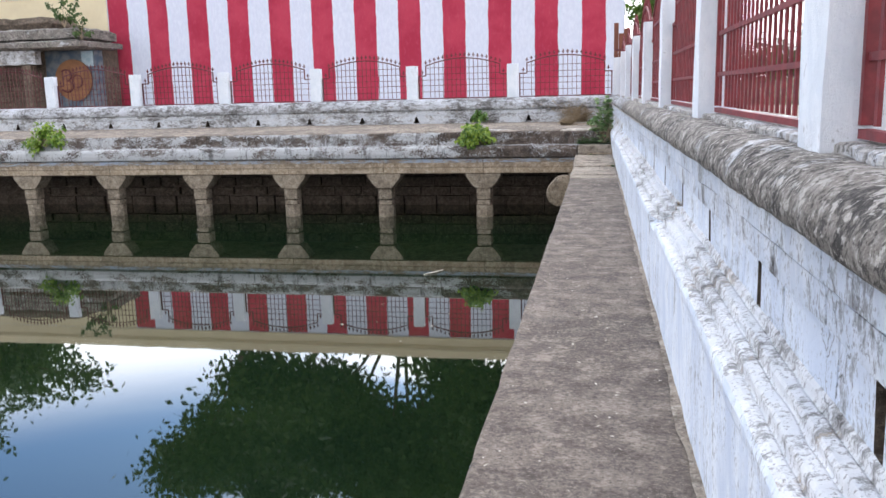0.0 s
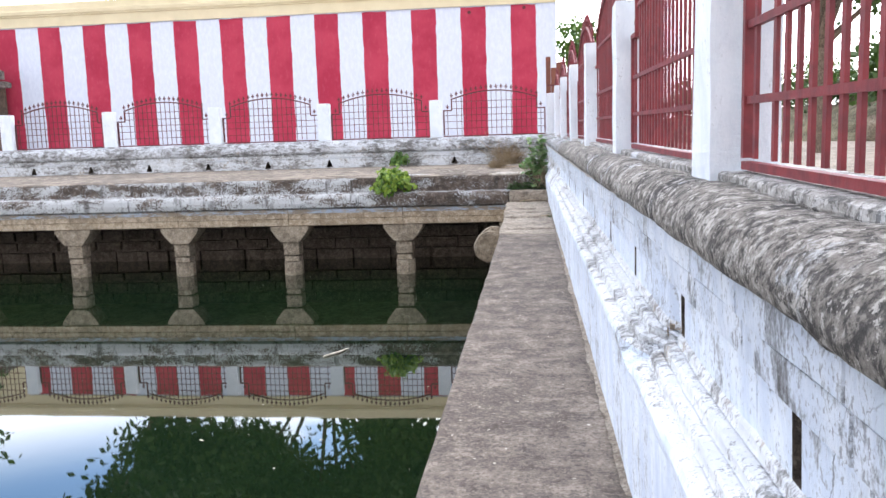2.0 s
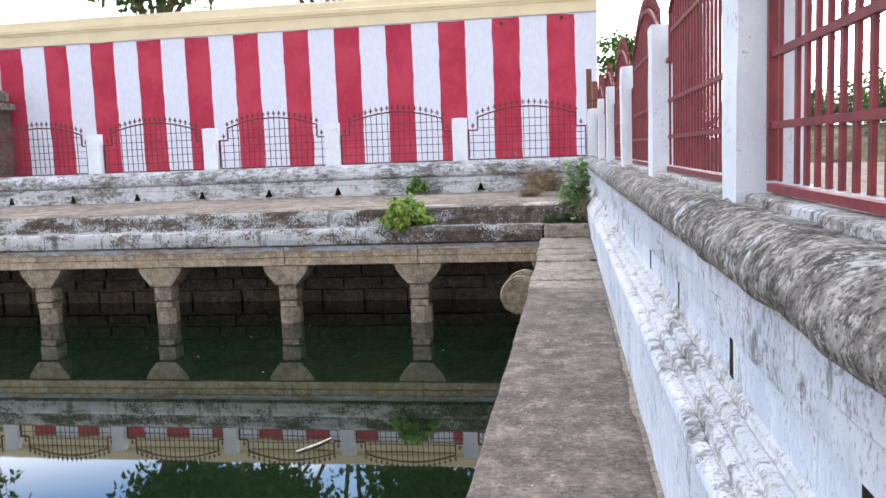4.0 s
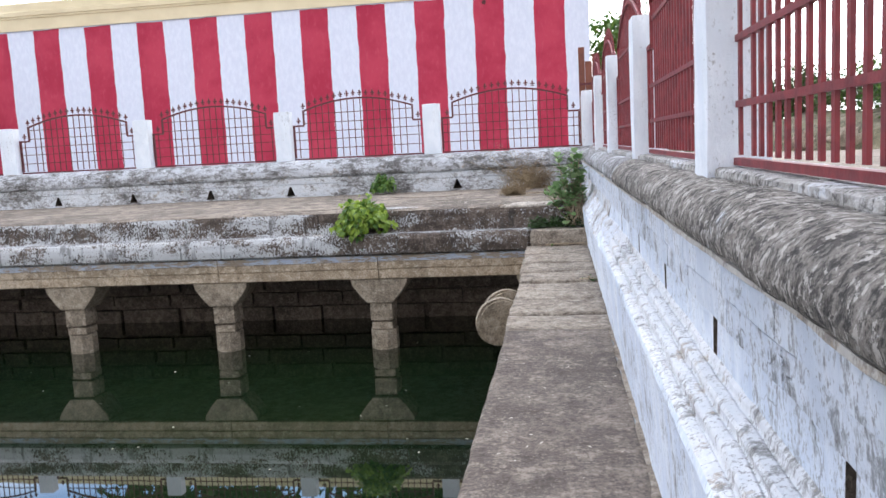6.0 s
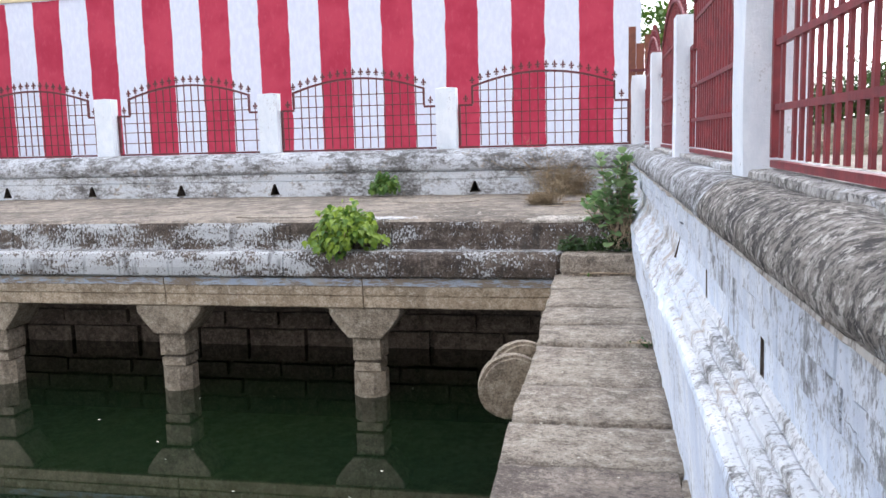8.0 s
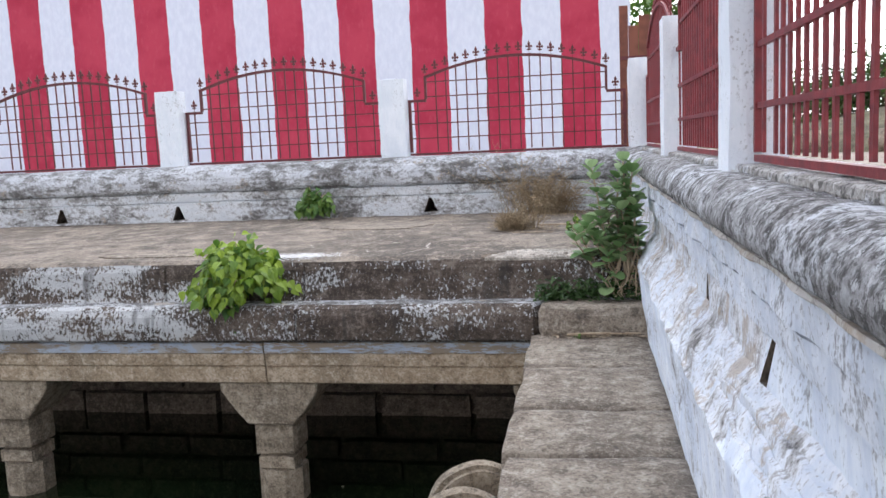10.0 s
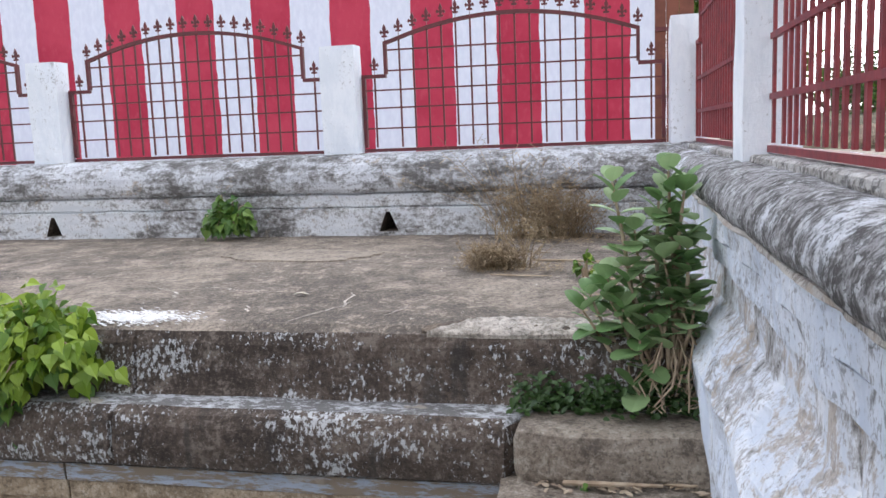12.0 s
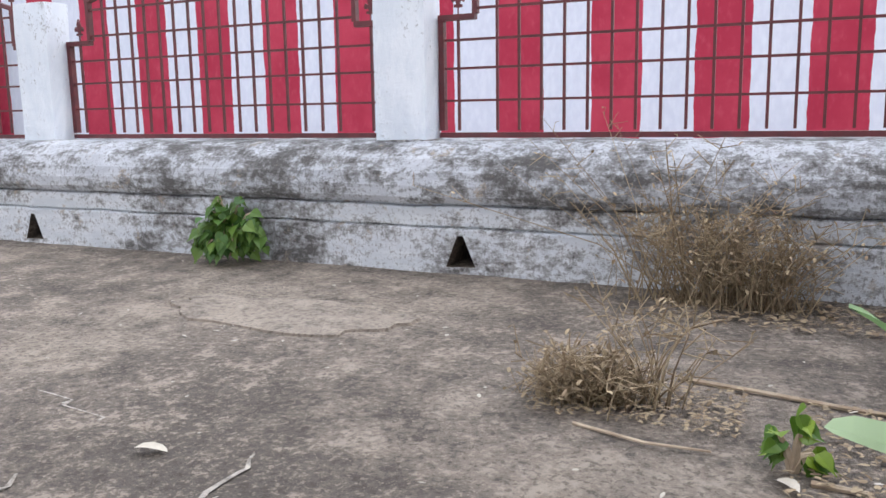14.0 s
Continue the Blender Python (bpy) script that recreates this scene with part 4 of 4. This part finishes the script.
bushy("fig_sapling", (-2.81, 18.68, 0.34), (0.36, 0.26, 0.42), 1100, 0.082, GREEN_HEART, "bright yellow-green heart-leaved sapling growing from the terrace edge", 3, 0.18, 30)
bushy("fig_sapling", (-2.88, 18.60, 0.20), (0.12, 0.10, 0.10), 26, 0.09, GREEN_DEEP, "small dark green shoot hanging under the sapling", 5, 0.22, 5)
bushy("fig_seedling", (-3.14, 21.36, 0.66), (0.20, 0.12, 0.34), 260, 0.075, GREEN_DEEP, "small green heart-leaved seedling at the parapet foot", 8, 0.05, 20)
bushy("fig_sapling", (-13.6, 18.70, 0.32), (0.55, 0.32, 0.66), 900, 0.085, GREEN_HEART, "large bright green sapling on the terrace edge", 12, 0.25, 30)
bushy("weed", (-0.25, 18.5, 0.0), (0.07, 0.07, 0.07), 16, 0.03, GREEN_DEEP, "tiny green weed at the step's foot", 21, 0, 4)
bushy("weed", (0.12, 15.7, 0.01), (0.10, 0.05, 0.04), 24, 0.025, GREEN_CREEP, "low dark weed in a slab joint", 22, 0, 4)
bushy("weed", (-0.32, 19.88, 0.565), (0.05, 0.05, 0.16), 40, 0.05, GREEN_HEART, "small yellow-green weed on the terrace", 23, 0, 5)


def milkweed():
    """A tall weed with opposite pairs of thick oval leaves."""
    rng = random.Random(31)
    root = empty("milkweed_plant", pose(0.08, 18.80, 0.23))
    stems = ((0.0, 0.03, 0.96, 0.3), (0.05, 0.0, 0.92, 0.35), (-0.07, 0.03, 0.84, 0.4), (-0.26, 0.06, 0.92, 0.62), (0.04, -0.06, 0.70, 0.6), (-0.03, -0.06, 0.62, 0.65), (0.02, 0.05, 0.78, 0.4), (-0.14, 0.05, 0.72, 0.5),
             (-0.34, 0.0, 0.46, 0.62), (-0.38, -0.03, 0.40, 0.5), (-0.28, -0.05, 0.48, 0.62), (-0.20, -0.07, 0.42, 0.6), (-0.16, -0.03, 0.52, 0.65), (-0.25, 0.04, 0.52, 0.5),
             (-0.14, -0.12, 0.30, 0.3), (-0.18, -0.14, 0.12, 0.3), (0.06, -0.07, 0.44, 0.7), (-0.06, -0.10, 0.36, 0.7), (0.0, -0.04, 0.5, 0.7))
    for s, (dx, dy, h, bare) in enumerate(stems):
        bs, bl = bmesh.new(), bmesh.new()
        pts = [Vector((dx * f ** 0.8 + 0.02 * math.sin(5 * f + s), dy * f, h * f)) for f in (0, 0.25, 0.5, 0.75, 1.0)]
        tube(bs, pts, [0.014, 0.012, 0.010, 0.008, 0.005], 6)
        n = max(2, int(h * (1 - bare) / 0.042))
        for k in range(n + 1):
            f = bare + (1 - bare) * k / n
            i = min(3, int(f * 4))
            p = pts[i].lerp(pts[i + 1], f * 4 - i)
            a = k * 1.571 + s * 0.6 + rng.uniform(-0.5, 0.5)
            L = (0.132 if f < 0.85 else 0.115) * rng.uniform(0.75, 1.1)
            for q in (0, math.pi):
                w = Vector((math.cos(a + q), math.sin(a + q), rng.uniform(-0.2, 1.1) if f < 0.9 else 1.3))
                leaf(bl, p, w, Vector((0, 0, 1)), L, L * 0.80, 0.0, 0.08)
        part("stem", bs, TWIG, root)
        part("foliage", bl, GREEN_MILK, root)
    bm = bmesh.new()
    for k in range(30):
        x, y = rng.uniform(-0.16, 0.12), rng.uniform(-0.14, 0.02)
        z = rng.uniform(0.2, 0.5)
        pts = [Vector((x * 0.3, y * 0.4, z)), Vector((x * 0.7 + rng.uniform(-.05, .05), y, z * 0.7)), Vector((x + rng.uniform(-.06, .06), y - 0.02, z * 0.4)), Vector((x + rng.uniform(-.06, .06), y - 0.03, z * 0.15)), Vector((x + rng.uniform(-.05, .05), y - 0.04, 0.02))]
        tube(bm, pts, [0.003, 0.0045, 0.005, 0.0045, 0.003], 5)
    part("stem_tangle", bm, TWIG, root, "dry bleached stems")
    return tagged(root, "tall grey-green milkweed with thick oval leaves beside wall", "plant")


milkweed()


def tuft(name, at, size, n, label, seed, heads=True):
    rng = random.Random(seed)
    root = empty(name, pose(*at))
    clumps = [bmesh.new() for k in range(6)]
    for k in range(n):
        c = rng.randrange(6)
        bm = clumps[c]
        b = Vector(((c - 2.5) * 0.16 * size[0] + rng.gauss(0, 0.10) * size[0], rng.gauss(0, 0.25) * size[1], 0))
        h = size[2] * rng.uniform(0.2, 1.0) * (0.7 + 0.06 * ((c * 5) % 6))
        lean = Vector((rng.gauss(0, 0.6), rng.gauss(0, 0.45), 0)) * h
        pts = [b, b + lean * 0.35 + Vector((0, 0, h * 0.5)), b + lean + Vector((0, 0, h))]
        r = rng.uniform(0.0018, 0.0038)
        tube(bm, pts, [r, r * 0.8, r * 0.4], 3)
        for q in range(5 if heads else 1):
            f = rng.uniform(0.4, 1.0)
            p = pts[1].lerp(pts[2], f)
            e = p + rnd_dir(rng, -0.2) * rng.uniform(0.03, 0.10)
            tube(bm, [p, e], [r * 0.7, r * 0.4], 3)
            if rng.random() < 0.5:
                leaf(bm, e, rnd_dir(rng, -0.5), Vector((0, 0, 1)), 0.022, 0.012)
    for bm in clumps:
        part("stalk_clump", bm, STRAW, root)
    return tagged(root, label, "dry shrub")


tuft("dry_shrub", (-0.60, 21.30, 0.61), (0.44, 0.14, 0.48), 230, "dry brown shrub of thin stalks against the parapet", 41)
tuft("dry_shrub", (-0.85, 21.30, 0.61), (0.34, 0.12, 0.78), 60, "tall thin dry grass stalks at the parapet", 42)
tuft("dry_tuft", (-0.86, 20.12, 0.575), (0.24, 0.14, 0.15), 150, "low tuft of dry grass on the terrace", 43)
tuft("dry_tuft", (-0.70, 20.16, 0.575), (0.16, 0.08, 0.36), 30, "thin dry upright stalks on the terrace", 44)

# creeper and litter on the step
rng = random.Random(51)
bm = bmesh.new()
for k in range(900):
    p = Vector((rng.uniform(-0.58, 0.15), 18.74 + rng.gauss(0, 0.05), 0.225 + abs(rng.gauss(0, 0.06))))
    leaf(bm, p, rnd_dir(rng, -0.2), Vector((0, -0.4, 1)), rng.uniform(0.02, 0.05), rng.uniform(0.015, 0.03))
tagged(link("creeper", bm, GREEN_CREEP), "low dark green creeper covering the back of the step", "plant", kind="stuff")


def litter(name, area, z, n, mat, smin, smax, label, seed, slope=0.0):
    rng = random.Random(seed)
    bm = bmesh.new()
    for k in range(n):
        x, y = rng.uniform(area[0], area[1]), rng.uniform(area[2], area[3])
        leaf(bm, Vector((x, y, z + slope * (y - area[2]) + 0.006)), Vector((rng.uniform(-1, 1), rng.uniform(-1, 1), 0.1)), Vector((0, 0, 1)), rng.uniform(smin, smax), rng.uniform(smin, smax) * rng.uniform(0.25, 0.7), 0.0, 0.03)
    return tagged(link(name, bm, mat), label, "litter", kind="stuff")


litter("leaf_litter", (-1.0, -0.45, 19.98, 20.32), 0.588, 700, STRAW, 0.008, 0.026, "dry leaves and bits round the grass tuft", 61, 0.03)
litter("leaf_litter", (-0.9, 0.1, 21.0, 21.46), 0.613, 600, STRAW, 0.012, 0.04, "dry leaves under the shrub", 62, 0.02)
litter("leaf_litter", (-0.32, 0.25, 18.95, 20.3), 0.561, 1500, STRAW, 0.008, 0.03, "dry leaves round the milkweed", 63, 0.024)
litter("leaf_litter", (-0.45, 0.3, 18.40, 18.55), 0.012, 90, TWIG, 0.02, 0.05, "dry twigs and leaves at the step's foot", 64)
litter("specks", (-0.45, 0.30, 2.0, 18.0), 0.004, 150, PALE, 0.008, 0.028, "pale specks scattered on the ledge", 65)
litter("specks", (-8.0, 0.0, 19.0, 21.3), 0.556, 160, PALE, 0.01, 0.03, "pale specks scattered on the terrace", 66, 0.024)
litter("floating_specks", (-9.0, -0.7, 9.0, 19.5), POOL_Z + 0.002, 45, PALE, 0.02, 0.05, "bits floating on the pond", 67)
for (x, y, z), a, s in (((-1.80, 19.385, 0.565), 20, 0.085), ((-1.05, 18.9, 0.55), 70, 0.03), ((-0.30, 19.75, 0.575), 130, 0.08), ((-0.1, 19.4, 0.57), 40, 0.15), ((0.05, 19.6, 0.57), 95, 0.12)):
    bm = bmesh.new()
    leaf(bm, Vector((0, 0, 0.006)), Vector((1, 0, 0.12)), Vector((0, 0, 1)), s, s * 0.45, 0.0, 0.25)
    ob = link("fallen_leaf", bm, PALE)
    ob.matrix_world = pose(x, y, z, 0, 0, a)
    tagged(ob, "curled pale dry leaf lying on the terrace", "leaf", "fallen leaves")
for pts, r in (([(-0.66, 20.38, 0.595), (-0.45, 20.33, 0.60), (-0.21, 20.29, 0.595), (0.1, 20.27, 0.59)], 0.008), ([(-0.35, 18.46, 0.02), (-0.15, 18.42, 0.04), (0.02, 18.45, 0.03)], 0.011), ([(-0.1, 18.50, 0.02), (0.12, 18.46, 0.03), (0.25, 18.5, 0.03)], 0.007), ([(-0.85, 19.95, 0.58), (-0.65, 19.88, 0.585), (-0.5, 19.9, 0.58)], 0.005), ([(-0.28, 19.82, 0.575), (-0.16, 19.80, 0.58)], 0.009)):
    bm = bmesh.new()
    tube(bm, pts, [r, *[r * 0.9] * (len(pts) - 2), r * 0.6], 6)
    tagged(link("twig", bm, TWIG), "dry bare twig lying on the cement", "twig", "fallen twigs")
bm = bmesh.new()
tube(bm, [(-2.75, 12.55, POOL_Z + 0.01), (-2.60, 12.75, POOL_Z + 0.015), (-2.52, 12.95, POOL_Z + 0.01)], [0.012, 0.014, 0.008], 6)
tagged(link("floating_stick", bm, PALE), "pale stick floating on the pond", "stick")


# ---- pale spills and cracked crust on the terrace ----
def spill(name, cx, cy, rx, ry, z, mat, label, seed, tilt=0.0, thick=0.006):
    bm = bmesh.new()
    n = 40
    ring = []
    for k in range(n):
        a = 2 * math.pi * k / n
        q = 1 + 0.45 * noise.noise(Vector((math.cos(a) * 1.7, math.sin(a) * 1.7, seed))) + 0.18 * noise.noise(Vector((math.cos(a) * 6, math.sin(a) * 6, seed)))
        x, y = cx + rx * q * math.cos(a), cy + ry * q * math.sin(a)
        ring.append(bm.verts.new((x, y, z + tilt * (y - cy) + thick + 0.004)))
    bm.faces.new(ring)
    low = [bm.verts.new((v.co.x + (v.co.x - cx) * 0.02, v.co.y + (v.co.y - cy) * 0.02, v.co.z - thick - 0.02)) for v in ring]
    for k in range(n):
        bm.faces.new((ring[k], low[k], low[(k + 1) % n], ring[(k + 1) % n]))
    return tagged(link(name, bm, mat), label, "stain", kind="structure")


rng = random.Random(74)
bm = bmesh.new()
for k in range(1100):
    x, y = -2.44 + rng.gauss(0, 0.13), 18.93 + rng.gauss(0, 0.055)
    z = np.interp(y, (18.775, 18.80, 18.86, 18.95, 19.3), (0.46, 0.515, 0.54, 0.545, 0.555)) + 0.006 + 0.002 * rng.random()
    if y > 18.82:
        leaf(bm, Vector((x, y, z)), Vector((1.0, rng.uniform(-0.5, 0.9), 0.02)), Vector((0, 0, 1)), rng.uniform(0.008, 0.034), rng.uniform(0.006, 0.016), 0.0, 0.0)
tagged(link("trim_lime_patch", bm, LIME), "flecked white lime spill on the terrace edge", "stain", kind="structure")
spill("trim_lime_patch", -3.75, 19.10, 0.48, 0.10, 0.548, SLAB, "pale worn patch of terrace cement", 2.0, 0.02)
spill("trim_sand_patch", -2.25, 20.60, 0.55, 0.20, 0.600, SAND, "thin sand drift on the terrace", 3.0, 0.025, 0.001)


def edge_plate(x0, x1, y0, y1, z0, z1, seed, grow):
    """A ragged plate of broken cement: uneven back edge, straight front, rough top."""
    bm = bmesh.new()
    n = 44
    lines = []
    for k in range(n + 1):
        f = k / n
        x = x0 - grow + (x1 - x0 + 2 * grow) * f
        back = y0 + (y1 - y0) * (min(1.0, f * 5.0) * (0.55 + 0.45 * min(1.0, f * 2.2))) + 0.05 * noise.noise(Vector((x * 9, seed, 0))) + 0.02 * noise.noise(Vector((x * 31, seed, 0))) + grow
        row = []
        for q in range(9):
            g = q / 8
            y = y0 + (back - y0) * g
            z = np.interp(y, (18.775, 18.80, 18.83, 18.86, 18.95), (0.46, 0.515, 0.531, 0.54, 0.547)) + z1 + 0.010 * noise.noise(Vector((x * 16, y * 22, seed))) * (1 if grow == 0 else 0) + 0.006 * noise.noise(Vector((x * 50, y * 50, seed)))
            row.append(bm.verts.new((x, y, z)))
        row.append(bm.verts.new((x, back + 0.004, z0)))
        row.insert(0, bm.verts.new((x, y0 - 0.004, z0)))
        lines.append(row)
    for a, b in zip(lines, lines[1:]):
        for q in range(len(a) - 1):
            bm.faces.new((a[q], b[q], b[q + 1], a[q + 1]))
    return bm


crust = tagged(link("trim_crust", edge_plate(-0.95, -0.16, 18.796, 18.97, 0.47, 0.010, 4.0, 0.0), CRUST), "broken pale cement crust at the terrace edge", "crust", kind="structure")
part("crack", edge_plate(-0.95, -0.16, 18.81, 18.97, 0.47, 0.0045, 4.0, 0.026), BLOCK, crust, "dark open crack round the crust")
bm = bmesh.new()
rng = random.Random(72)
for x, y, dx, dy, n in ((-1.62, 18.86, 0.03, 0.055, 9), (-1.45, 19.15, -0.02, 0.06, 7), (-2.05, 19.5, -0.06, 0.02, 8), (-2.45, 19.35, -0.05, 0.035, 7), (-1.2, 19.0, 0.02, 0.05, 5), (-1.9, 19.05, -0.04, 0.05, 5)):
    last = None
    for k in range(n):
        w = 0.007 * math.sin(math.pi * (k + 0.6) / n) * rng.uniform(0.4, 1.3) + 0.002
        z = 0.5465 + max(0.0, y - 18.95) * 0.026 + 0.003
        pair = (bm.verts.new((x - w, y, z)), bm.verts.new((x + w, y + 0.004, z)))
        if last:
            bm.faces.new((last[0], last[1], pair[1], pair[0]))
        last = pair
        x, y = x + dx * rng.uniform(-0.4, 1.6), y + dy * rng.uniform(0.5, 1.4)
tagged(link("trim_cracks", bm, CRUST), "pale filled cracks in the terrace cement", "crack", kind="structure")
bm = bmesh.new()
last = None
for k in range(150):
    y = -1.0 + k * 0.097
    x = east(-0.228 + 0.0042 * y, y, 0)[0]
    w = 0.028 + 0.05 * max(0.0, noise.noise(Vector((y * 1.3, 3.0, 0)))) + 0.02 * noise.noise(Vector((y * 7, 1, 0)))
    row = (bm.verts.new((x - w, y, 0.013)), bm.verts.new((x + 0.02, y, 0.022)))
    if last:
        bm.faces.new((last[0], row[0], row[1], last[1]))
    last = row
tagged(link("trim_dust", bm, SLAB), "pale lime dust along the wall's foot", "dust", kind="structure")
part("core", rough_box(east(0.03, 5.5, 0)[0], east(0.2, 5.5, 0)[0], 5.25, 5.85, 0.40, 0.80, 0.05, 0.02, 6.0, 0.0), PIER, wall_e, "brown rubble in a broken gap")
rng = random.Random(77)
for k in range(14):
    u = rng.uniform(0.54, 0.70)
    y, d = 5.36 + 1.0 * (0.80 - u) + rng.uniform(-0.05, 0.06), rng.uniform(0.010, 0.026)
    x = east(-0.16 + 0.10 * (u - 0.54) / 0.16, y, 0)[0] + 0.03
    part("stone", rough_box(x - d, x + d, y - d, y + d, u - d, u + d * 0.8, 0.02, 0.014, k * 2.0), (MOULD, PIER)[k % 2], wall_e)


# ---- trees ----
def tree(at, height, spread, low, n, seed, label, mat=GREEN_TREE, lsize=0.40):
    rng = random.Random(seed)
    root = empty("tree", pose(*at))
    bt = bmesh.new()
    fork = height * 0.35
    tube(bt, [(0, 0, -0.3), (0.1, 0, fork * 0.5), (0.0, 0.1, fork)], [0.32, 0.24, 0.2], 9)
    ends = []
    for k in range(11):
        d = rnd_dir(rng, 0.05)
        e = Vector((d.x * spread, d.y * spread, low + (height - low) * (0.12 + 0.85 * d.z)))
        m = Vector((0, 0, fork)).lerp(e, 0.5) + Vector((0, 0, 0.4))
        tube(bt, [(0, 0.1, fork), m, e], [0.14, 0.08, 0.03], 6)
        ends += [e, m.lerp(e, 0.5)]
        for q in range(4):
            f = e + Vector((rng.gauss(0, 1), rng.gauss(0, 1), rng.gauss(0, 0.8))) * spread * 0.24
            f.z = max(f.z, low)
            tube(bt, [m.lerp(e, rng.uniform(0.3, 1)), f], [0.04, 0.012], 4)
            ends.append(f)
    part("trunk", bt, BARK, root)
    bl = bmesh.new()
    verts, faces = [], []
    for k in range(n):
        c = rng.choice(ends)
        r = spread * 0.16
        p = c + Vector((rng.gauss(0, r), rng.gauss(0, r), rng.gauss(0, r * 0.75)))
        w, u = rnd_dir(rng, -1), rnd_dir(rng, -1)
        s = w.cross(u).normalized()
        L = lsize * rng.uniform(0.6, 1.2)
        i = len(verts)
        verts += [p, p + w * L * 0.5 + s * L * 0.28, p + w * L, p + w * L * 0.5 - s * L * 0.28]
        faces.append((i, i + 1, i + 2, i + 3))
    bl.free()
    me = bpy.data.meshes.new("crown")
    me.from_pydata([tuple(v) for v in verts], [], faces)
    me.materials.append(mat)
    ob = new("crown", me)
    ob.parent = root
    return tagged(root, label, "tree")


tree((-16.9, 38.0, GROUND_Z), 16.5, 4.6, 6.3, 40000, 1, "broad dark leafy tree rising behind the temple wall")
tree((-9.6, 38.8, GROUND_Z), 15.5, 5.0, 6.3, 40000, 2, "dense dark green tree behind the striped wall")
tree((-33.4, 37.0, GROUND_Z), 13.5, 4.6, 5.0, 20000, 3, "dark leafy tree beyond the shrine")
tree((3.4, 46.0, GROUND_Z), 6.8, 1.8, 2.5, 5000, 4, "small leafy tree beyond the end of the temple wall", GREEN_DEEP, 0.28)
tree((7.8, 27.0, GROUND_Z), 8.2, 2.5, 3.4, 6000, 5, "leafy tree on the sandy ground outside the fence", lsize=0.26)
tree((16.5, 36.0, GROUND_Z), 6.5, 3.4, 1.0, 6000, 6, "broad green tree outside the fence")
tree((22.0, 30.0, GROUND_Z), 7.0, 3.6, 1.2, 6000, 7, "broad green tree outside the fence")
BANK = ground_stone("scrubby_bank", (0.10, 0.085, 0.05), (0.17, 0.15, 0.085), (0.28, 0.24, 0.17), 0.35, bump=1.0)


def bank_height(f):
    return 1.0 + 2.6 * f


bm = bmesh.new()
rows = []
for k in range(61):
    f = k / 60
    c = Vector((7.0 + 27.0 * f, 52.0 - 30.0 * f, GROUND_Z))
    out = Vector((0.74, 0.67, 0))
    row = []
    for q in range(13):
        g = q / 12
        p = c + out * (g - 0.5) * 11
        p.z += bank_height(f) * math.sin(math.pi * min(1.0, g * 1.25)) ** 0.8 - (0.1 if q in (0, 12) else 0) if g < 0.8 else -0.1
        p += noise.noise_vector(p * 0.35) * 0.5 * math.sin(math.pi * g) + noise.noise_vector(p * 1.3) * 0.16 * math.sin(math.pi * g)
        row.append(bm.verts.new(p))
    rows.append(row)
for a, b in zip(rows, rows[1:]):
    for q in range(12):
        bm.faces.new((a[q], b[q], b[q + 1], a[q + 1]))
tagged(link("ground_bank", bm, BANK), "brown scrubby earth bank beyond the sandy ground", "bank", kind="structure")
rng = random.Random(82)
for k in range(9):
    f = rng.uniform(0.15, 0.9)
    d = rng.uniform(0.4, 1.0)
    ob = link("boulder", rough_box(-d, d, -d * 0.7, d * 0.7, -0.3, d * 0.9, 0.25, 0.22, k * 5.0, 0.18), PIER, smooth=True)
    ob.matrix_world = pose(7.0 + 27.0 * f - 3.6, 52.0 - 30.0 * f - 3.2, GROUND_Z + 0.15, 0, 0, rng.uniform(0, 180))
    tagged(ob, "grey weathered boulder at the foot of the bank", "boulder", "boulders by the bank")
rng = random.Random(81)
for k in range(16):
    f = 0.04 + 0.92 * k / 15
    x, y = 7.0 + 27.0 * f + rng.uniform(-1.2, 0.8), 52.0 - 30.0 * f + rng.uniform(-1.2, 0.8)
    tree((x, y, GROUND_Z + bank_height(f) - 0.7), rng.uniform(1.8, 2.8) + 1.4 * f, 2.0, 0.5, 2600, 90 + k, "low green scrub on the bank outside the fence", (GREEN_DEEP, GREEN_CREEP, GREEN_TREE)[k % 3], 0.2)
bushy("fig_sapling", (-20.2, 29.6, 4.18), (0.75, 0.3, 1.5), 200, 0.13, GREEN_TREE, "spindly sapling sprouting from the shrine roof", 95, 0.0, 6)
bushy("fig_sapling", (-19.45, 29.5, 3.70), (0.35, 0.25, 1.2), 160, 0.12, GREEN_TREE, "spindly sapling sprouting from the shrine eave", 96, 0.3, 6)
